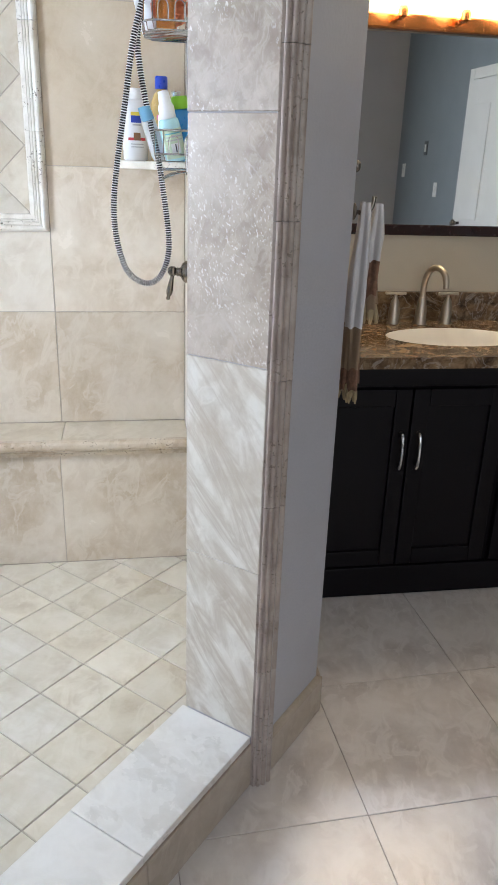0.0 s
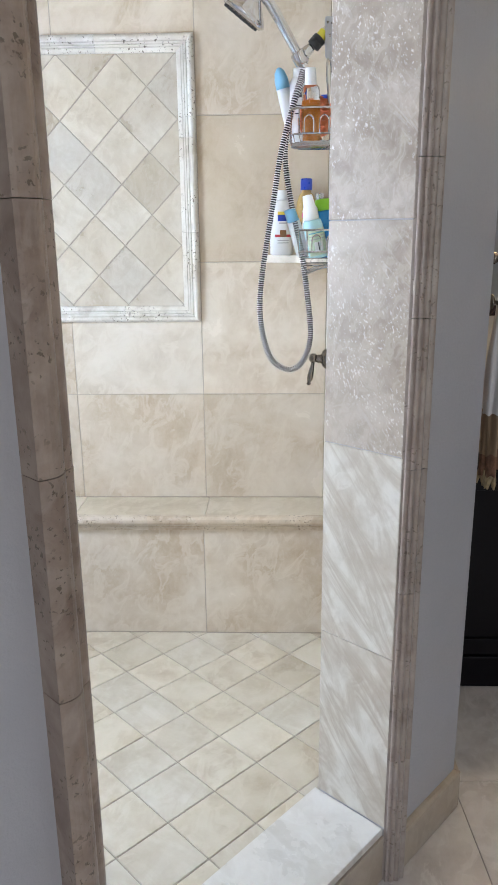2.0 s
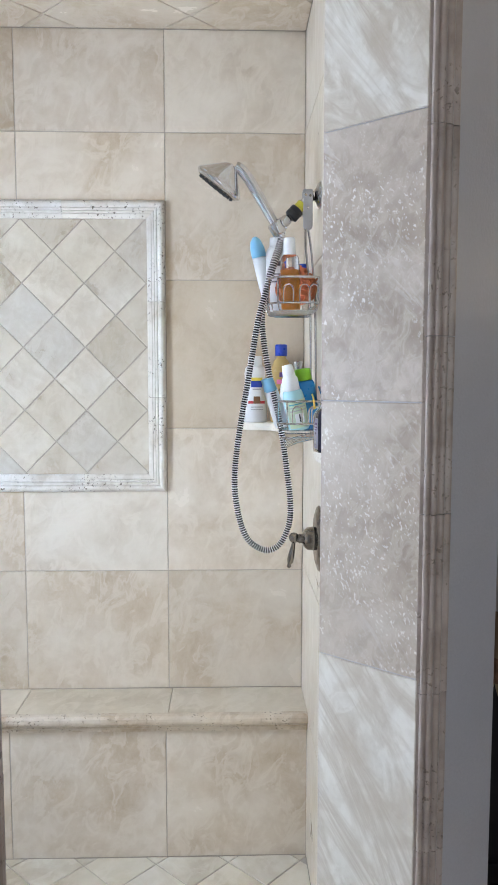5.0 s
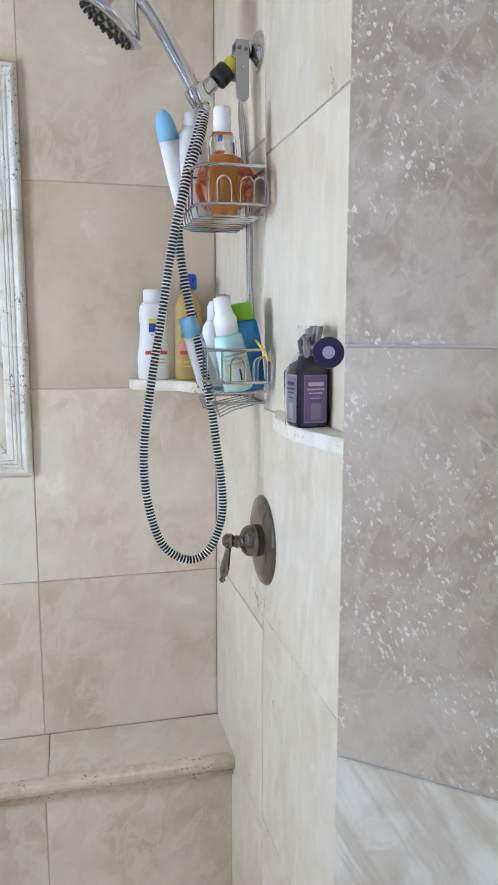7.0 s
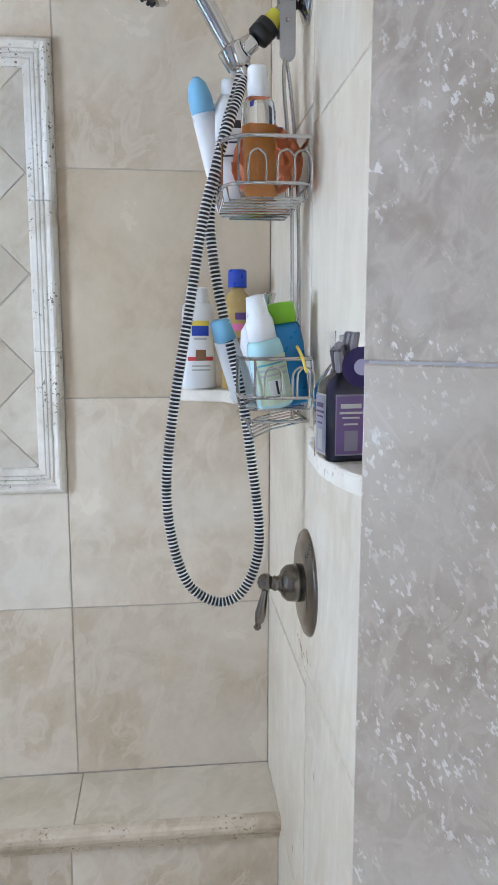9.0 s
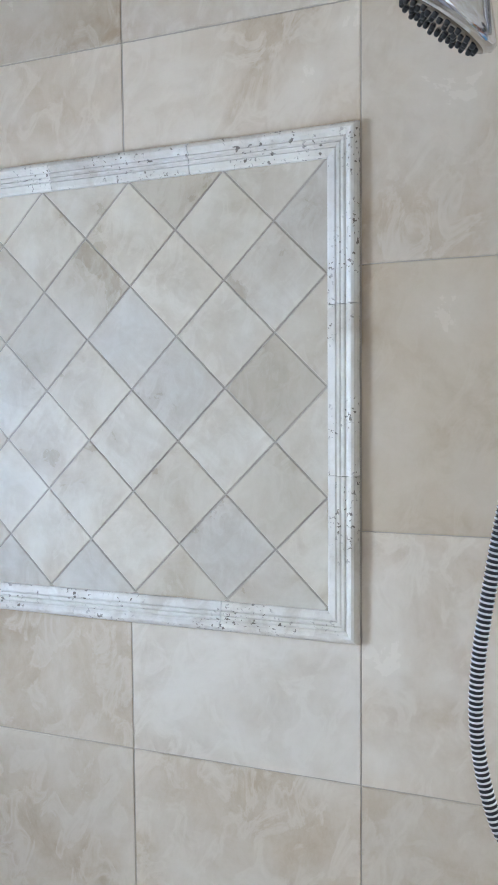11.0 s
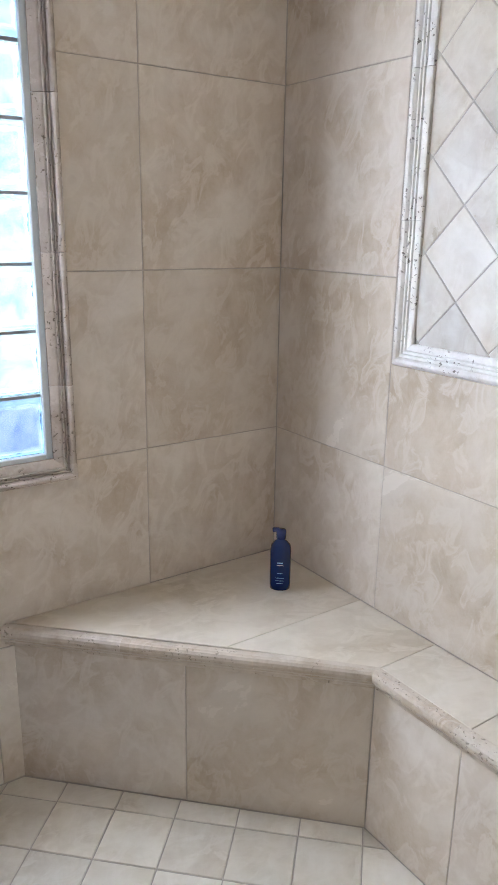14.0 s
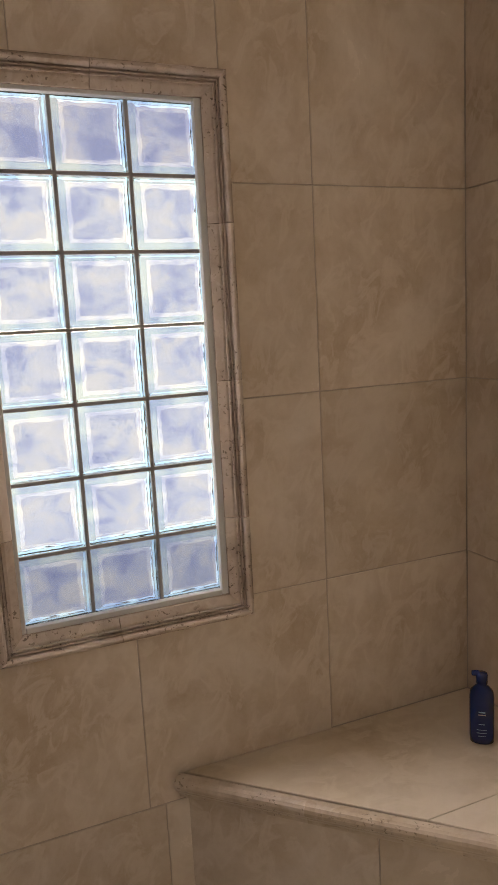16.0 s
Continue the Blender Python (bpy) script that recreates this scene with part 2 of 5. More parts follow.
def prism(points, z0, z1, bevel=0.0):
    bm = bmesh.new()
    f = bm.faces.new([bm.verts.new((x, y, z0)) for x, y in points])
    top = bmesh.ops.extrude_face_region(bm, geom=[f])
    bmesh.ops.translate(bm, verts=[v for v in top["geom"] if isinstance(v, bmesh.types.BMVert)], vec=(0, 0, z1 - z0))
    if bevel:
        bmesh.ops.bevel(bm, geom=bm.edges[:], offset=bevel, segments=2, profile=0.5, affect="EDGES")
    return bm


def lathe(profile, n=28, axis_m=None, caps=True):
    """Rings of (radius, height) turned round z."""
    bm = bmesh.new()
    rings = []
    for r, z in profile:
        rings.append([bm.verts.new((r * math.cos(2 * math.pi * i / n), r * math.sin(2 * math.pi * i / n), z)) for i in range(n)] if r > 1e-6 else [bm.verts.new((0, 0, z))])
    for a, b in zip(rings, rings[1:]):
        for i in range(n):
            j = (i + 1) % n
            if len(a) == 1 and len(b) > 1:
                bm.faces.new((a[0], b[i], b[j]))
            elif len(b) == 1 and len(a) > 1:
                bm.faces.new((a[i], b[0], a[j]))
            elif len(a) > 1:
                bm.faces.new((a[i], a[j], b[j], b[i]))
    if len(rings[0]) > 1 and caps:
        bm.faces.new(rings[0])
    if len(rings[-1]) > 1:
        bm.faces.new(rings[-1])
    if axis_m is not None:
        bm.transform(axis_m)
    return bm


def tube(points, radius, n=10, closed=False, taper=None):
    """A round rod swept along points."""
    bm = bmesh.new()
    pts = [Vector(p) for p in points]
    rings, up = [], Vector((0.13, 0.21, 0.97)).normalized()
    for i, p in enumerate(pts):
        a = pts[i - 1] if i or closed else p
        b = pts[(i + 1) % len(pts)] if i < len(pts) - 1 or closed else p
        d = (b - a).normalized()
        s = d.cross(up)
        s = s.normalized() if s.length > 1e-4 else d.orthogonal().normalized()
        t = s.cross(d).normalized()
        up = t
        r = radius if taper is None else radius * taper(i / (len(pts) - 1))
        rings.append([bm.verts.new(p + r * (math.cos(2 * math.pi * k / n) * s + math.sin(2 * math.pi * k / n) * t)) for k in range(n)])
    for i in range(len(rings) if closed else len(rings) - 1):
        a, b = rings[i], rings[(i + 1) % len(rings)]
        for k in range(n):
            bm.faces.new((a[k], a[(k + 1) % n], b[(k + 1) % n], b[k]))
    if not closed:
        bm.faces.new(rings[0])
        bm.faces.new(rings[-1])
    return bm


def spline(points, per=8, closed=False):
    """Catmull-Rom points through the given ones."""
    p = [Vector(q) for q in points]
    out, n = [], len(p)
    for i in range(n if closed else n - 1):
        a, b, c, d = (p[(i + k) % n] if closed else p[min(max(i + k, 0), n - 1)] for k in (-1, 0, 1, 2))
        for s in range(per):
            t = s / per
            out.append(0.5 * (2 * b + (c - a) * t + (2 * a - 5 * b + 4 * c - d) * t * t + (3 * b - a - 3 * c + d) * t ** 3))
    return out if closed else out + [p[-1]]


def join_bm(*bms):
    out = bmesh.new()
    for b in bms:
        me = bpy.data.meshes.new("tmp")
        b.to_mesh(me)
        b.free()
        out.from_mesh(me)
        bpy.data.meshes.remove(me)
    return out


def clip(poly, region):
    """A polygon cut to a convex region, both anticlockwise."""
    for i in range(len(region)):
        (ax, ay), (bx, by) = region[i], region[(i + 1) % len(region)]
        side = lambda q: (bx - ax) * (q[1] - ay) - (by - ay) * (q[0] - ax)
        out = []
        for j in range(len(poly)):
            p, q = poly[j - 1], poly[j]
            sp, sq = side(p), side(q)
            if (sp >= 0) != (sq >= 0):
                k = sp / (sp - sq)
                out.append((p[0] + k * (q[0] - p[0]), p[1] + k * (q[1] - p[1])))
            if sq >= 0:
                out.append(q)
        poly = out
        if len(poly) < 3:
            return []
    return poly


def area_of(poly):
    return 0.5 * sum(poly[i - 1][0] * poly[i][1] - poly[i][0] * poly[i - 1][1] for i in range(len(poly)))


def inset(poly, d):
    """A convex polygon shrunk by d on all sides."""
    lines = []
    for i in range(len(poly)):
        a, b = Vector(poly[i]), Vector(poly[(i + 1) % len(poly)])
        e = b - a
        if e.length < 1e-5:
            continue
        nrm = Vector((-e.y, e.x)).normalized()
        lines.append((a + nrm * d, e.normalized()))
    out = []
    for i in range(len(lines)):
        (p, e), (q, f) = lines[i - 1], lines[i]
        den = e.x * f.y - e.y * f.x
        if abs(den) < 1e-6:
            out.append(tuple(q))
            continue
        k = ((q - p).x * f.y - (q - p).y * f.x) / den
        out.append(tuple(p + e * k))
    return out


def plane(o, u, v):
    u, v = Vector(u).normalized(), Vector(v).normalized()
    n = u.cross(v)
    return Matrix(((u.x, v.x, n.x, o[0]), (u.y, v.y, n.y, o[1]), (u.z, v.z, n.z, o[2]), (0, 0, 0, 1)))


def tile_mesh(bm, poly, thick=0.010, cham=0.0009, z=0.0):
    inner = inset(poly, cham)
    rows = [[bm.verts.new((x, y, h)) for x, y in pts] for pts, h in ((poly, z - thick), (poly, z - cham), (inner, z))]
    bm.faces.new(rows[2])
    for a, b in zip(rows, rows[1:]):
        for i in range(len(poly)):
            j = (i + 1) % len(poly)
            bm.faces.new((a[i], a[j], b[j], b[i]))


def tile(parent, pl, poly, mat, name="tile", gap=0.0019, thick=0.010, lift=0.0006, label=""):
    """One tile on the plane pl; its joint is taken from the polygon."""
    if area_of(poly) < 0:
        poly = poly[::-1]
    if area_of(poly) < 0.0006:
        return None
    poly = inset(poly, gap / 2)
    if area_of(poly) < 0.0003:
        return None
    cx, cy = sum(p[0] for p in poly) / len(poly), sum(p[1] for p in poly) / len(poly)
    bm = bmesh.new()
    tile_mesh(bm, [(x - cx, y - cy) for x, y in poly], thick, 0.0014 if gap < 0.004 else 0.002)
    wob = pose(0, 0, random.uniform(-lift, lift), random.uniform(-0.05, 0.05), random.uniform(-0.05, 0.05), 0)
    return part(name, bm, mat, parent, label, m=pl @ Matrix.Translation((cx, cy, 0)) @ wob)


def rect(u0, u1, v0, v1):
    return [(u0, v0), (u1, v0), (u1, v1), (u0, v1)]


def lattice(region, o, e1, e2, span=30):
    """The cells of a slanted grid, cut to a convex region."""
    lo = [min(p[k] for p in region) for k in (0, 1)]
    hi = [max(p[k] for p in region) for k in (0, 1)]
    for i in range(-span, span):
        for j in range(-span, span):
            q = [(o[0] + a * e1[0] + b * e2[0], o[1] + a * e1[1] + b * e2[1]) for a, b in ((i, j), (i + 1, j), (i + 1, j + 1), (i, j + 1))]
            if max(p[0] for p in q) < lo[0] or min(p[0] for p in q) > hi[0] or max(p[1] for p in q) < lo[1] or min(p[1] for p in q) > hi[1]:
                continue
            if area_of(q) < 0:
                q = q[::-1]
            q = clip(q, region)
            if len(q) > 2:
                yield q


def molding(parent, pl, p0, p1, profile, mat, mitre0=0.0, mitre1=0.0, name="trim_piece", flip=1, cuts=(), smooth=True):
    """A moulding on the plane pl from p0 to p1, split at cuts (0..1); its profile (across, proud) goes to the left of the way, or right with flip -1."""
    a, b = Vector(p0), Vector(p1)
    d = (b - a).normalized()
    s = Vector((-d.y, d.x)) * flip
    length = (b - a).length
    stops = [0.0, *cuts, 1.0]
    for k0, k1 in zip(stops, stops[1:]):
        s0, s1 = k0 * length + (0.0006 if k0 else 0), k1 * length - (0.0006 if k1 < 1 else 0)
        bm = bmesh.new()
        mid = a + d * (s0 + s1) / 2
        jitter = random.uniform(-0.0006, 0.0006)
        ends = []
        for at, mi in ((s0, mitre0 if k0 == 0 else 0), (s1, -mitre1 if k1 == 1 else 0)):
            row = []
            for w, h in profile:
                q = a + d * (at + mi * w) + s * w - mid
                row.append(bm.verts.new((q.x, q.y, h + (jitter if h > 0 else 0))))
            ends.append(row)
        n = len(profile)
        for i in range(n):
            bm.faces.new((ends[0][i], ends[0][(i + 1) % n], ends[1][(i + 1) % n], ends[1][i]))
        bm.faces.new(ends[0])
        bm.faces.new(ends[1])
        part(name, bm, mat, parent, m=pl @ Matrix.Translation((mid.x, mid.y, 0)))


# chair-rail profile: outer lip, round, three reeds, inner lip
def rail_profile(width, proud):
    pts = [(0.0, -0.004), (0.0, 0.30), (0.05, 0.62), (0.13, 0.9), (0.22, 1.0), (0.31, 0.92), (0.37, 0.70), (0.40, 0.56), (0.46, 0.70), (0.53, 0.70), (0.56, 0.50),
           (0.61, 0.62), (0.68, 0.62), (0.71, 0.42), (0.76, 0.52), (0.93, 0.46), (1.0, 0.34), (1.0, -0.004)]
    return [(w * width, h * proud if h > 0 else -0.004) for w, h in pts]


# ---- the plan ----
ZS, ZT, ZL = 0.078, 2.615, 0.543        # shower floor, ceiling, bench top
XL, XR, YF = -1.795, 0.005, -1.70       # window wall, valve wall, front wall of the shower
ROWS_Z = [0.475, 0.936, 1.397, 1.862, 2.310]
C1, C0, CM = -0.430, -0.888, -1.347     # upright joints of the back wall
A = Vector((-0.070, -1.044))            # inner corner of the jamb
U = Vector((-0.661, -0.750)).normalized()   # along the curb, towards the other jamb
W = Vector((-U.y, U.x))                 # out of the shower
if W.dot(Vector((0.75, -0.66))) < 0:
    W = -W
WIDE, THICK = 0.768, 0.190              # the opening between the jambs, the jambs' depth


def dg(u, w):
    q = A + u * U + w * W
    return (q.x, q.y)


# ---- floors ----
ground = part("ground", box(-60, 60, -60, 60, -0.30, -0.20), plain("lawn_ground", (0.07, 0.10, 0.04), 0.9, grain=0.5, grain_scale=20, bump=0.01), kind="structure")
tagged(ground, "grass ground round the house", "ground")
bath_floor = part("floor", prism([(-2.2, -4.5), (2.6, -4.5), (2.6, 0.25), (-2.2, 0.25)], -0.15, -0.006), M_grout_dark, kind="structure")
tagged(bath_floor, "large polished grey-beige stone floor tiles with thin dark joints", "floor")
sh_poly = [(XL - 0.02, 0.02), (XL - 0.02, YF - 0.02), (dg(0.875, -0.0)[0], YF - 0.02), dg(0.9, 0.06), dg(-0.16, 0.06), (XR + 0.02, -0.9), (XR + 0.02, 0.02)]
shower_floor = part("shower_floor", prism(sh_poly, -0.004, ZS - 0.003), M_grout, kind="structure")
tagged(shower_floor, "cream travertine shower floor tiles laid on the diagonal", "floor")

# ---- walls (cores; tiles and paint lie on them) ----
wall_back = part("wall_back", box(XL - 0.2, 0.33, 0.0018, 0.16, -0.05, ZT + 0.1), M_grout, kind="structure")
tagged(wall_back, "shower back wall of large cream travertine tiles", "wall")
WY0, WY1, WZ0, WZ1 = -1.147, -0.681, 0.950, 2.032


def wall_with_hole():
    bms = [box(XL - 0.2, XL - 0.0018, YF - 0.2, WY0, -0.05, ZT + 0.1), box(XL - 0.2, XL - 0.0018, WY1, 0.0035, -0.05, ZT + 0.1),
           box(XL - 0.2, XL - 0.0018, WY0, WY1, -0.05, WZ0), box(XL - 0.2, XL - 0.0018, WY0, WY1, WZ1, ZT + 0.1)]
    return join_bm(*bms)


wall_window = part("wall_window", wall_with_hole(), M_grout, kind="structure")
tagged(wall_window, "tan travertine shower wall round a glass block window", "wall")
SX = 0.318                              # painted side wall beside the vanity
pillar = [dg(-0.0035, 0.0035), dg(-0.0035, THICK - 0.002), dg(-0.004, 0.198), dg(-0.335, 0.198), (SX, 0.17), (XR + 0.0035, 0.17), (XR + 0.0035, -0.958)]
wall_pillar = part("wall_pillar", prism(pillar, -0.05, ZT + 0.1), M_paint, kind="structure")
tagged(wall_pillar, "grey painted wall end with stone-clad shower jamb", "wall")
wall_diagonal = part("wall_diagonal", prism([dg(WIDE + 0.0035, 0.0035), dg(WIDE + 0.0035, 0.198), dg(2.75, 0.198), dg(2.75, 0.0035)], -0.05, ZT + 0.1), M_paint, kind="structure")
tagged(wall_diagonal, "grey painted wall beside the shower opening", "wall")
wall_front = part("wall_front", box(XL - 0.2, -0.62, YF - 0.16, YF, -0.05, ZT + 0.1), M_paint, kind="structure")
tagged(wall_front, "plain inner wall that closes the shower", "wall")
wall_vanity = part("wall_vanity", box(SX, 2.6, 0.17, 0.32, -0.05, ZT + 0.1), M_paint_v, kind="structure")
tagged(wall_vanity, "tan painted wall behind the vanity", "wall")
wall_east = part("wall_east", box(2.4, 2.55, -4.6, 0.17, -0.05, ZT + 0.1), M_wall_e, kind="structure")
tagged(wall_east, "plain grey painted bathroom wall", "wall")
wall_west = part("wall_west", box(-2.05, -1.90, -4.6, dg(2.6, 0.1)[1], -0.05, ZT + 0.1), M_paint, kind="structure")
tagged(wall_west, "plain grey painted bathroom wall", "wall")


# unseen wall; its opening is made up to go with the daylight fill
def south():
    y0, y1 = -4.55, -4.40
    return join_bm(box(-2.05, -0.8, y0, y1, -0.05, ZT + 0.1), box(1.5, 2.55, y0, y1, -0.05, ZT + 0.1), box(-0.8, 1.5, y0, y1, 2.5, ZT + 0.1), box(-0.8, 1.5, y0, y1, -0.05, 0.35))


wall_south = part("wall_south", south(), M_paint, kind="structure")
tagged(wall_south, "plain grey painted wall with an added, unseen wide opening", "wall")
ceiling_bath = part("ceiling_bath", prism([(-2.05, -4.55), (2.55, -4.55), (2.55, 0.32), (SX, 0.32), dg(-0.335, 0.1), dg(0, 0.1), dg(2.75, 0.1)], ZT + 0.02, ZT + 0.12), M_white, kind="structure")
tagged(ceiling_bath, "plain white painted bathroom ceiling", "ceiling")

# ---- window ----
window = empty("window_1", "glass block window with three columns and seven rows", "window", kind="structure", m=pose(XL, (WY0 + WY1) / 2, WZ0))
def block_glass(name, tint, rough, ior, wave, scale, deep):
    m, nt, b = nodes_of(name)
    b.inputs["Base Color"].default_value = (*tint, 1)
    b.inputs["Transmission Weight"].default_value, b.inputs["Roughness"].default_value, b.inputs["IOR"].default_value = 1.0, rough, ior
    co, _ = piece_coords(nt, 0.35)
    bumped(nt, b, tex(nt, co, scale, 1.5, 0.5, 0.8), wave, deep)
    return m


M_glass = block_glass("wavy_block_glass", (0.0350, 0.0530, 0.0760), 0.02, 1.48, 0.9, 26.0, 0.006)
# aqua rim and bevel tinted brighter: refracted sky glints put into the colour
M_glass_rim = block_glass("brightened_block_rim", (0.0390, 0.0730, 0.0840), 0.05, 1.38, 0.5, 40.0, 0.003)
M_glass_bevel = block_glass("block_bevel_glint", (0.072, 0.098, 0.112), 0.05, 1.30, 0.5, 60.0, 0.003)
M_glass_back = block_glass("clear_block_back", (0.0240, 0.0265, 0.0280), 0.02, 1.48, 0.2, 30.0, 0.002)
PB = 0.1545


def glass_block():
    """A pressed block: flat rim, bevel with its glint in the tint, round the sunk wavy middle."""
    s, d = PB / 2 - 0.0038, 0.018
    bm = bmesh.new()
    loops, per = [], 7
    uneven = random.Random(5)
    for half, dep, wob in ((s - 0.0235, d - 0.0055, 0.0022), (s - 0.0185, d - 0.0040, 0.0016), (s - 0.0140, d - 0.0006, 0.0010), (s - 0.0125, d - 0.0022, 0.0008), (s - 0.0050, d - 0.0012, 0.0003), (s - 0.0020, d - 0.0030, 0), (s, d - 0.0075, 0), (s, -d + 0.004, 0), (s - 0.004, -d, 0)):
        ring = []
        for (ay, az), (by, bz) in (((-1, -1), (1, -1)), ((1, -1), (1, 1)), ((1, 1), (-1, 1)), ((-1, 1), (-1, -1))):
            for k in range(per):
                t = k / per
                h = half + uneven.uniform(-wob, wob)
                ring.append(bm.verts.new((dep, (ay + (by - ay) * t) * h, (az + (bz - az) * t) * h)))
        loops.append(ring)
    n = 4 * per
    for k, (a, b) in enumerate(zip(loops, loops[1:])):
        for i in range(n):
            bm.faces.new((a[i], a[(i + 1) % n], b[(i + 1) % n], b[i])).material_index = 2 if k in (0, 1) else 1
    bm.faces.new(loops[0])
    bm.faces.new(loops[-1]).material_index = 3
    return bm


XG = XL - 0.038
first = None
for i in range(3):
    for j in range(7):
        y, z = WY0 + 0.0012 + PB * (i + 0.5), WZ0 + 0.0005 + PB * (j + 0.5)
        if first is None:
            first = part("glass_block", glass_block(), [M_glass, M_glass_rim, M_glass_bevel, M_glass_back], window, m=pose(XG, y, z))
            ob = first
        else:
            ob = new("glass_block", first.data)
            ob.matrix_basis = pose(XG, y, z)
            under(ob, window)
        ob.visible_shadow = False
for i in range(4):
    y = WY0 + 0.0012 + PB * i
    part("mortar_joint", box(XG + 0.006, XG + 0.015, y - 0.0036, y + 0.0036, WZ0, WZ1), M_joint, window)
for j in range(8):
    z = WZ0 + 0.0005 + PB * j
    for i in range(3):
        y = WY0 + 0.0012 + PB * i
        part("mortar_joint", box(XG + 0.006, XG + 0.015, y + 0.0036, y + PB - 0.0036, z - 0.0036, z + 0.0036), M_joint, window)
M_sky, snt, sb = nodes_of("cloudy_sky")
em = snt.nodes.new("ShaderNodeEmission")
sco = snt.nodes.new("ShaderNodeTexCoord").outputs["Object"]
cl = tex(snt, stretched(snt, sco, (1, 1, 1.4)), 13.0, 3, 0.6, 0.7)
clouds = ramp(snt, cl, [(0.36, (0.46, 0.58, 0.86)), (0.50, (0.70, 0.83, 1.0)), (0.64, (0.90, 0.97, 1.0))])
# the eave above and the ground below close the sky in
sep = snt.nodes.new("ShaderNodeSeparateXYZ")
snt.links.new(sco, sep.inputs[0])
high = calc(snt, "DIVIDE", calc(snt, "SUBTRACT", sep.outputs[2], WZ0), WZ1 - WZ0)
band = ramp(snt, high, [(0.0, (0.46, 0.48, 0.54)), (0.125, (0.48, 0.51, 0.58)), (0.165, (0.95, 0.97, 1.0)), (0.84, (1.0, 1.0, 1.0)), (0.885, (0.76, 0.76, 0.82)), (1.0, (0.68, 0.68, 0.76))])
snt.links.new(mixed(snt, 1.0, clouds, band, "MULTIPLY"), em.inputs[0])
em.inputs[1].default_value = 45.0
snt.links.new(em.outputs[0], snt.nodes["Material Output"].inputs[0])
backdrop = part("backdrop", box(XG - 0.040, XG - 0.020, WY0 + 0.001, WY1 - 0.001, WZ0 + 0.001, WZ1 - 0.001), M_sky, kind="structure")
tagged(backdrop, "bright cloudy sky between eave and ground outside the window", "sky")

# window surround
PL_left = plane((XL, 0, 0), (0, 1, 0), (0, 0, 1))
surround = empty("window_trim", "brown pitted stone moulding round the window", "trim", kind="structure", m=pose(XL, (WY0 + WY1) / 2, 0.9))
T0, T1, T2, T3 = -1.202, -0.628, 0.893, 2.086
# round outer bead, two fine fillets, sloping inner band
prof = [(w * 0.056, h * 0.030) for w, h in ((0.0, -0.1), (0.0, 0.30), (0.03, 0.55), (0.09, 0.80), (0.18, 0.97), (0.26, 1.0), (0.34, 0.92), (0.38, 0.78), (0.39, 0.55), (0.44, 0.55), (0.45, 0.76), (0.49, 0.76), (0.50, 0.48), (0.55, 0.48),
                                            (0.56, 0.66), (0.60, 0.66), (0.61, 0.42), (0.70, 0.40), (0.98, 0.16), (1.0, 0.10), (1.0, -0.1))]
molding(surround, PL_left, (T0, T2), (T1, T2), prof, M_trim_window, 1, 1, cuts=(0.45,))
molding(surround, PL_left, (T1, T2), (T1, T3), prof, M_trim_window, 1, 1, cuts=(0.2, 0.46, 0.74))
molding(surround, PL_left, (T1, T3), (T0, T3), prof, M_trim_window, 1, 1, cuts=(0.5,))
molding(surround, PL_left, (T0, T3), (T0, T2), prof, M_trim_window, 1, 1, cuts=(0.25, 0.52, 0.78))
M_reveal = plain("window_reveal_paint", (0.58, 0.61, 0.59), 0.5, wear=0.05)
reveal = empty("window_reveal", "pale painted reveal strip round the glass blocks", "trim", kind="structure", m=pose(XL, (WY0 + WY1) / 2, WZ0))
for q in ((WY0 - 0.001, WY0 + 0.010, WZ0, WZ1), (WY1 - 0.018, WY1 + 0.001, WZ0, WZ1), (WY0 + 0.0105, WY1 - 0.0185, WZ0 - 0.001, WZ0 + 0.012), (WY0 + 0.0105, WY1 - 0.0185, WZ1 - 0.010, WZ1 + 0.001)):
    part("reveal_strip", box(XL - 0.020, XL - 0.002, *q, bevel=0.002), M_reveal, reveal)

# ---- bench and ledge ----
YN, YB = -0.204, -0.176                 # nose and front of the ledge
K = (-1.143, YN)                        # where the ledge turns into the corner seat
bench = part("bench", prism([(XR + 0.003, 0.003), (XL - 0.003, 0.003), (XL - 0.003, YB - (-1.155 - XL) + 0.0035), (-1.156, YB + 0.0018), (XR + 0.003, YB + 0.0018)], ZS - 0.01, ZL - 0.031), M_grout, kind="structure")
tagged(bench, "built-in corner seat and ledge of cream travertine", "bench")
PL_top = plane((0, 0, ZL), (1, 0, 0), (0, 1, 0))
YE = YN + 0.022
ledge_cuts = [XR, C1 + 0.012, C0 + 0.010, K[0] + 0.008]
for x1, x0 in zip(ledge_cuts, ledge_cuts[1:]):
    tile(bench, PL_top, rect(x0, x1, YE, 0.0), M_bench, "slab", gap=0.0012, thick=0.03)
kx = ledge_cuts[-1]
tile(bench, PL_top, [(kx, YE), (kx, 0.0), (-1.40, 0.0), (-1.40, YE - 0.247)], M_bench, "slab", gap=0.001, thick=0.03)
tile(bench, PL_top, [(-1.40, YE - 0.247), (-1.40, 0.0), (XL, 0.0), (XL, YE - 0.247 - (XL + 1.40) * -1.0)], M_bench, "slab", gap=0.001, thick=0.03)
NOSE = [(0.0, 0.0), (0.0, -0.056), (0.006, -0.056), (0.0075, -0.047), (0.012, -0.041), (0.0125, -0.036), (0.017, -0.034), (0.022, -0.031), (0.0265, -0.025), (0.028, -0.017), (0.027, -0.009), (0.023, -0.003), (0.016, 0.0)]


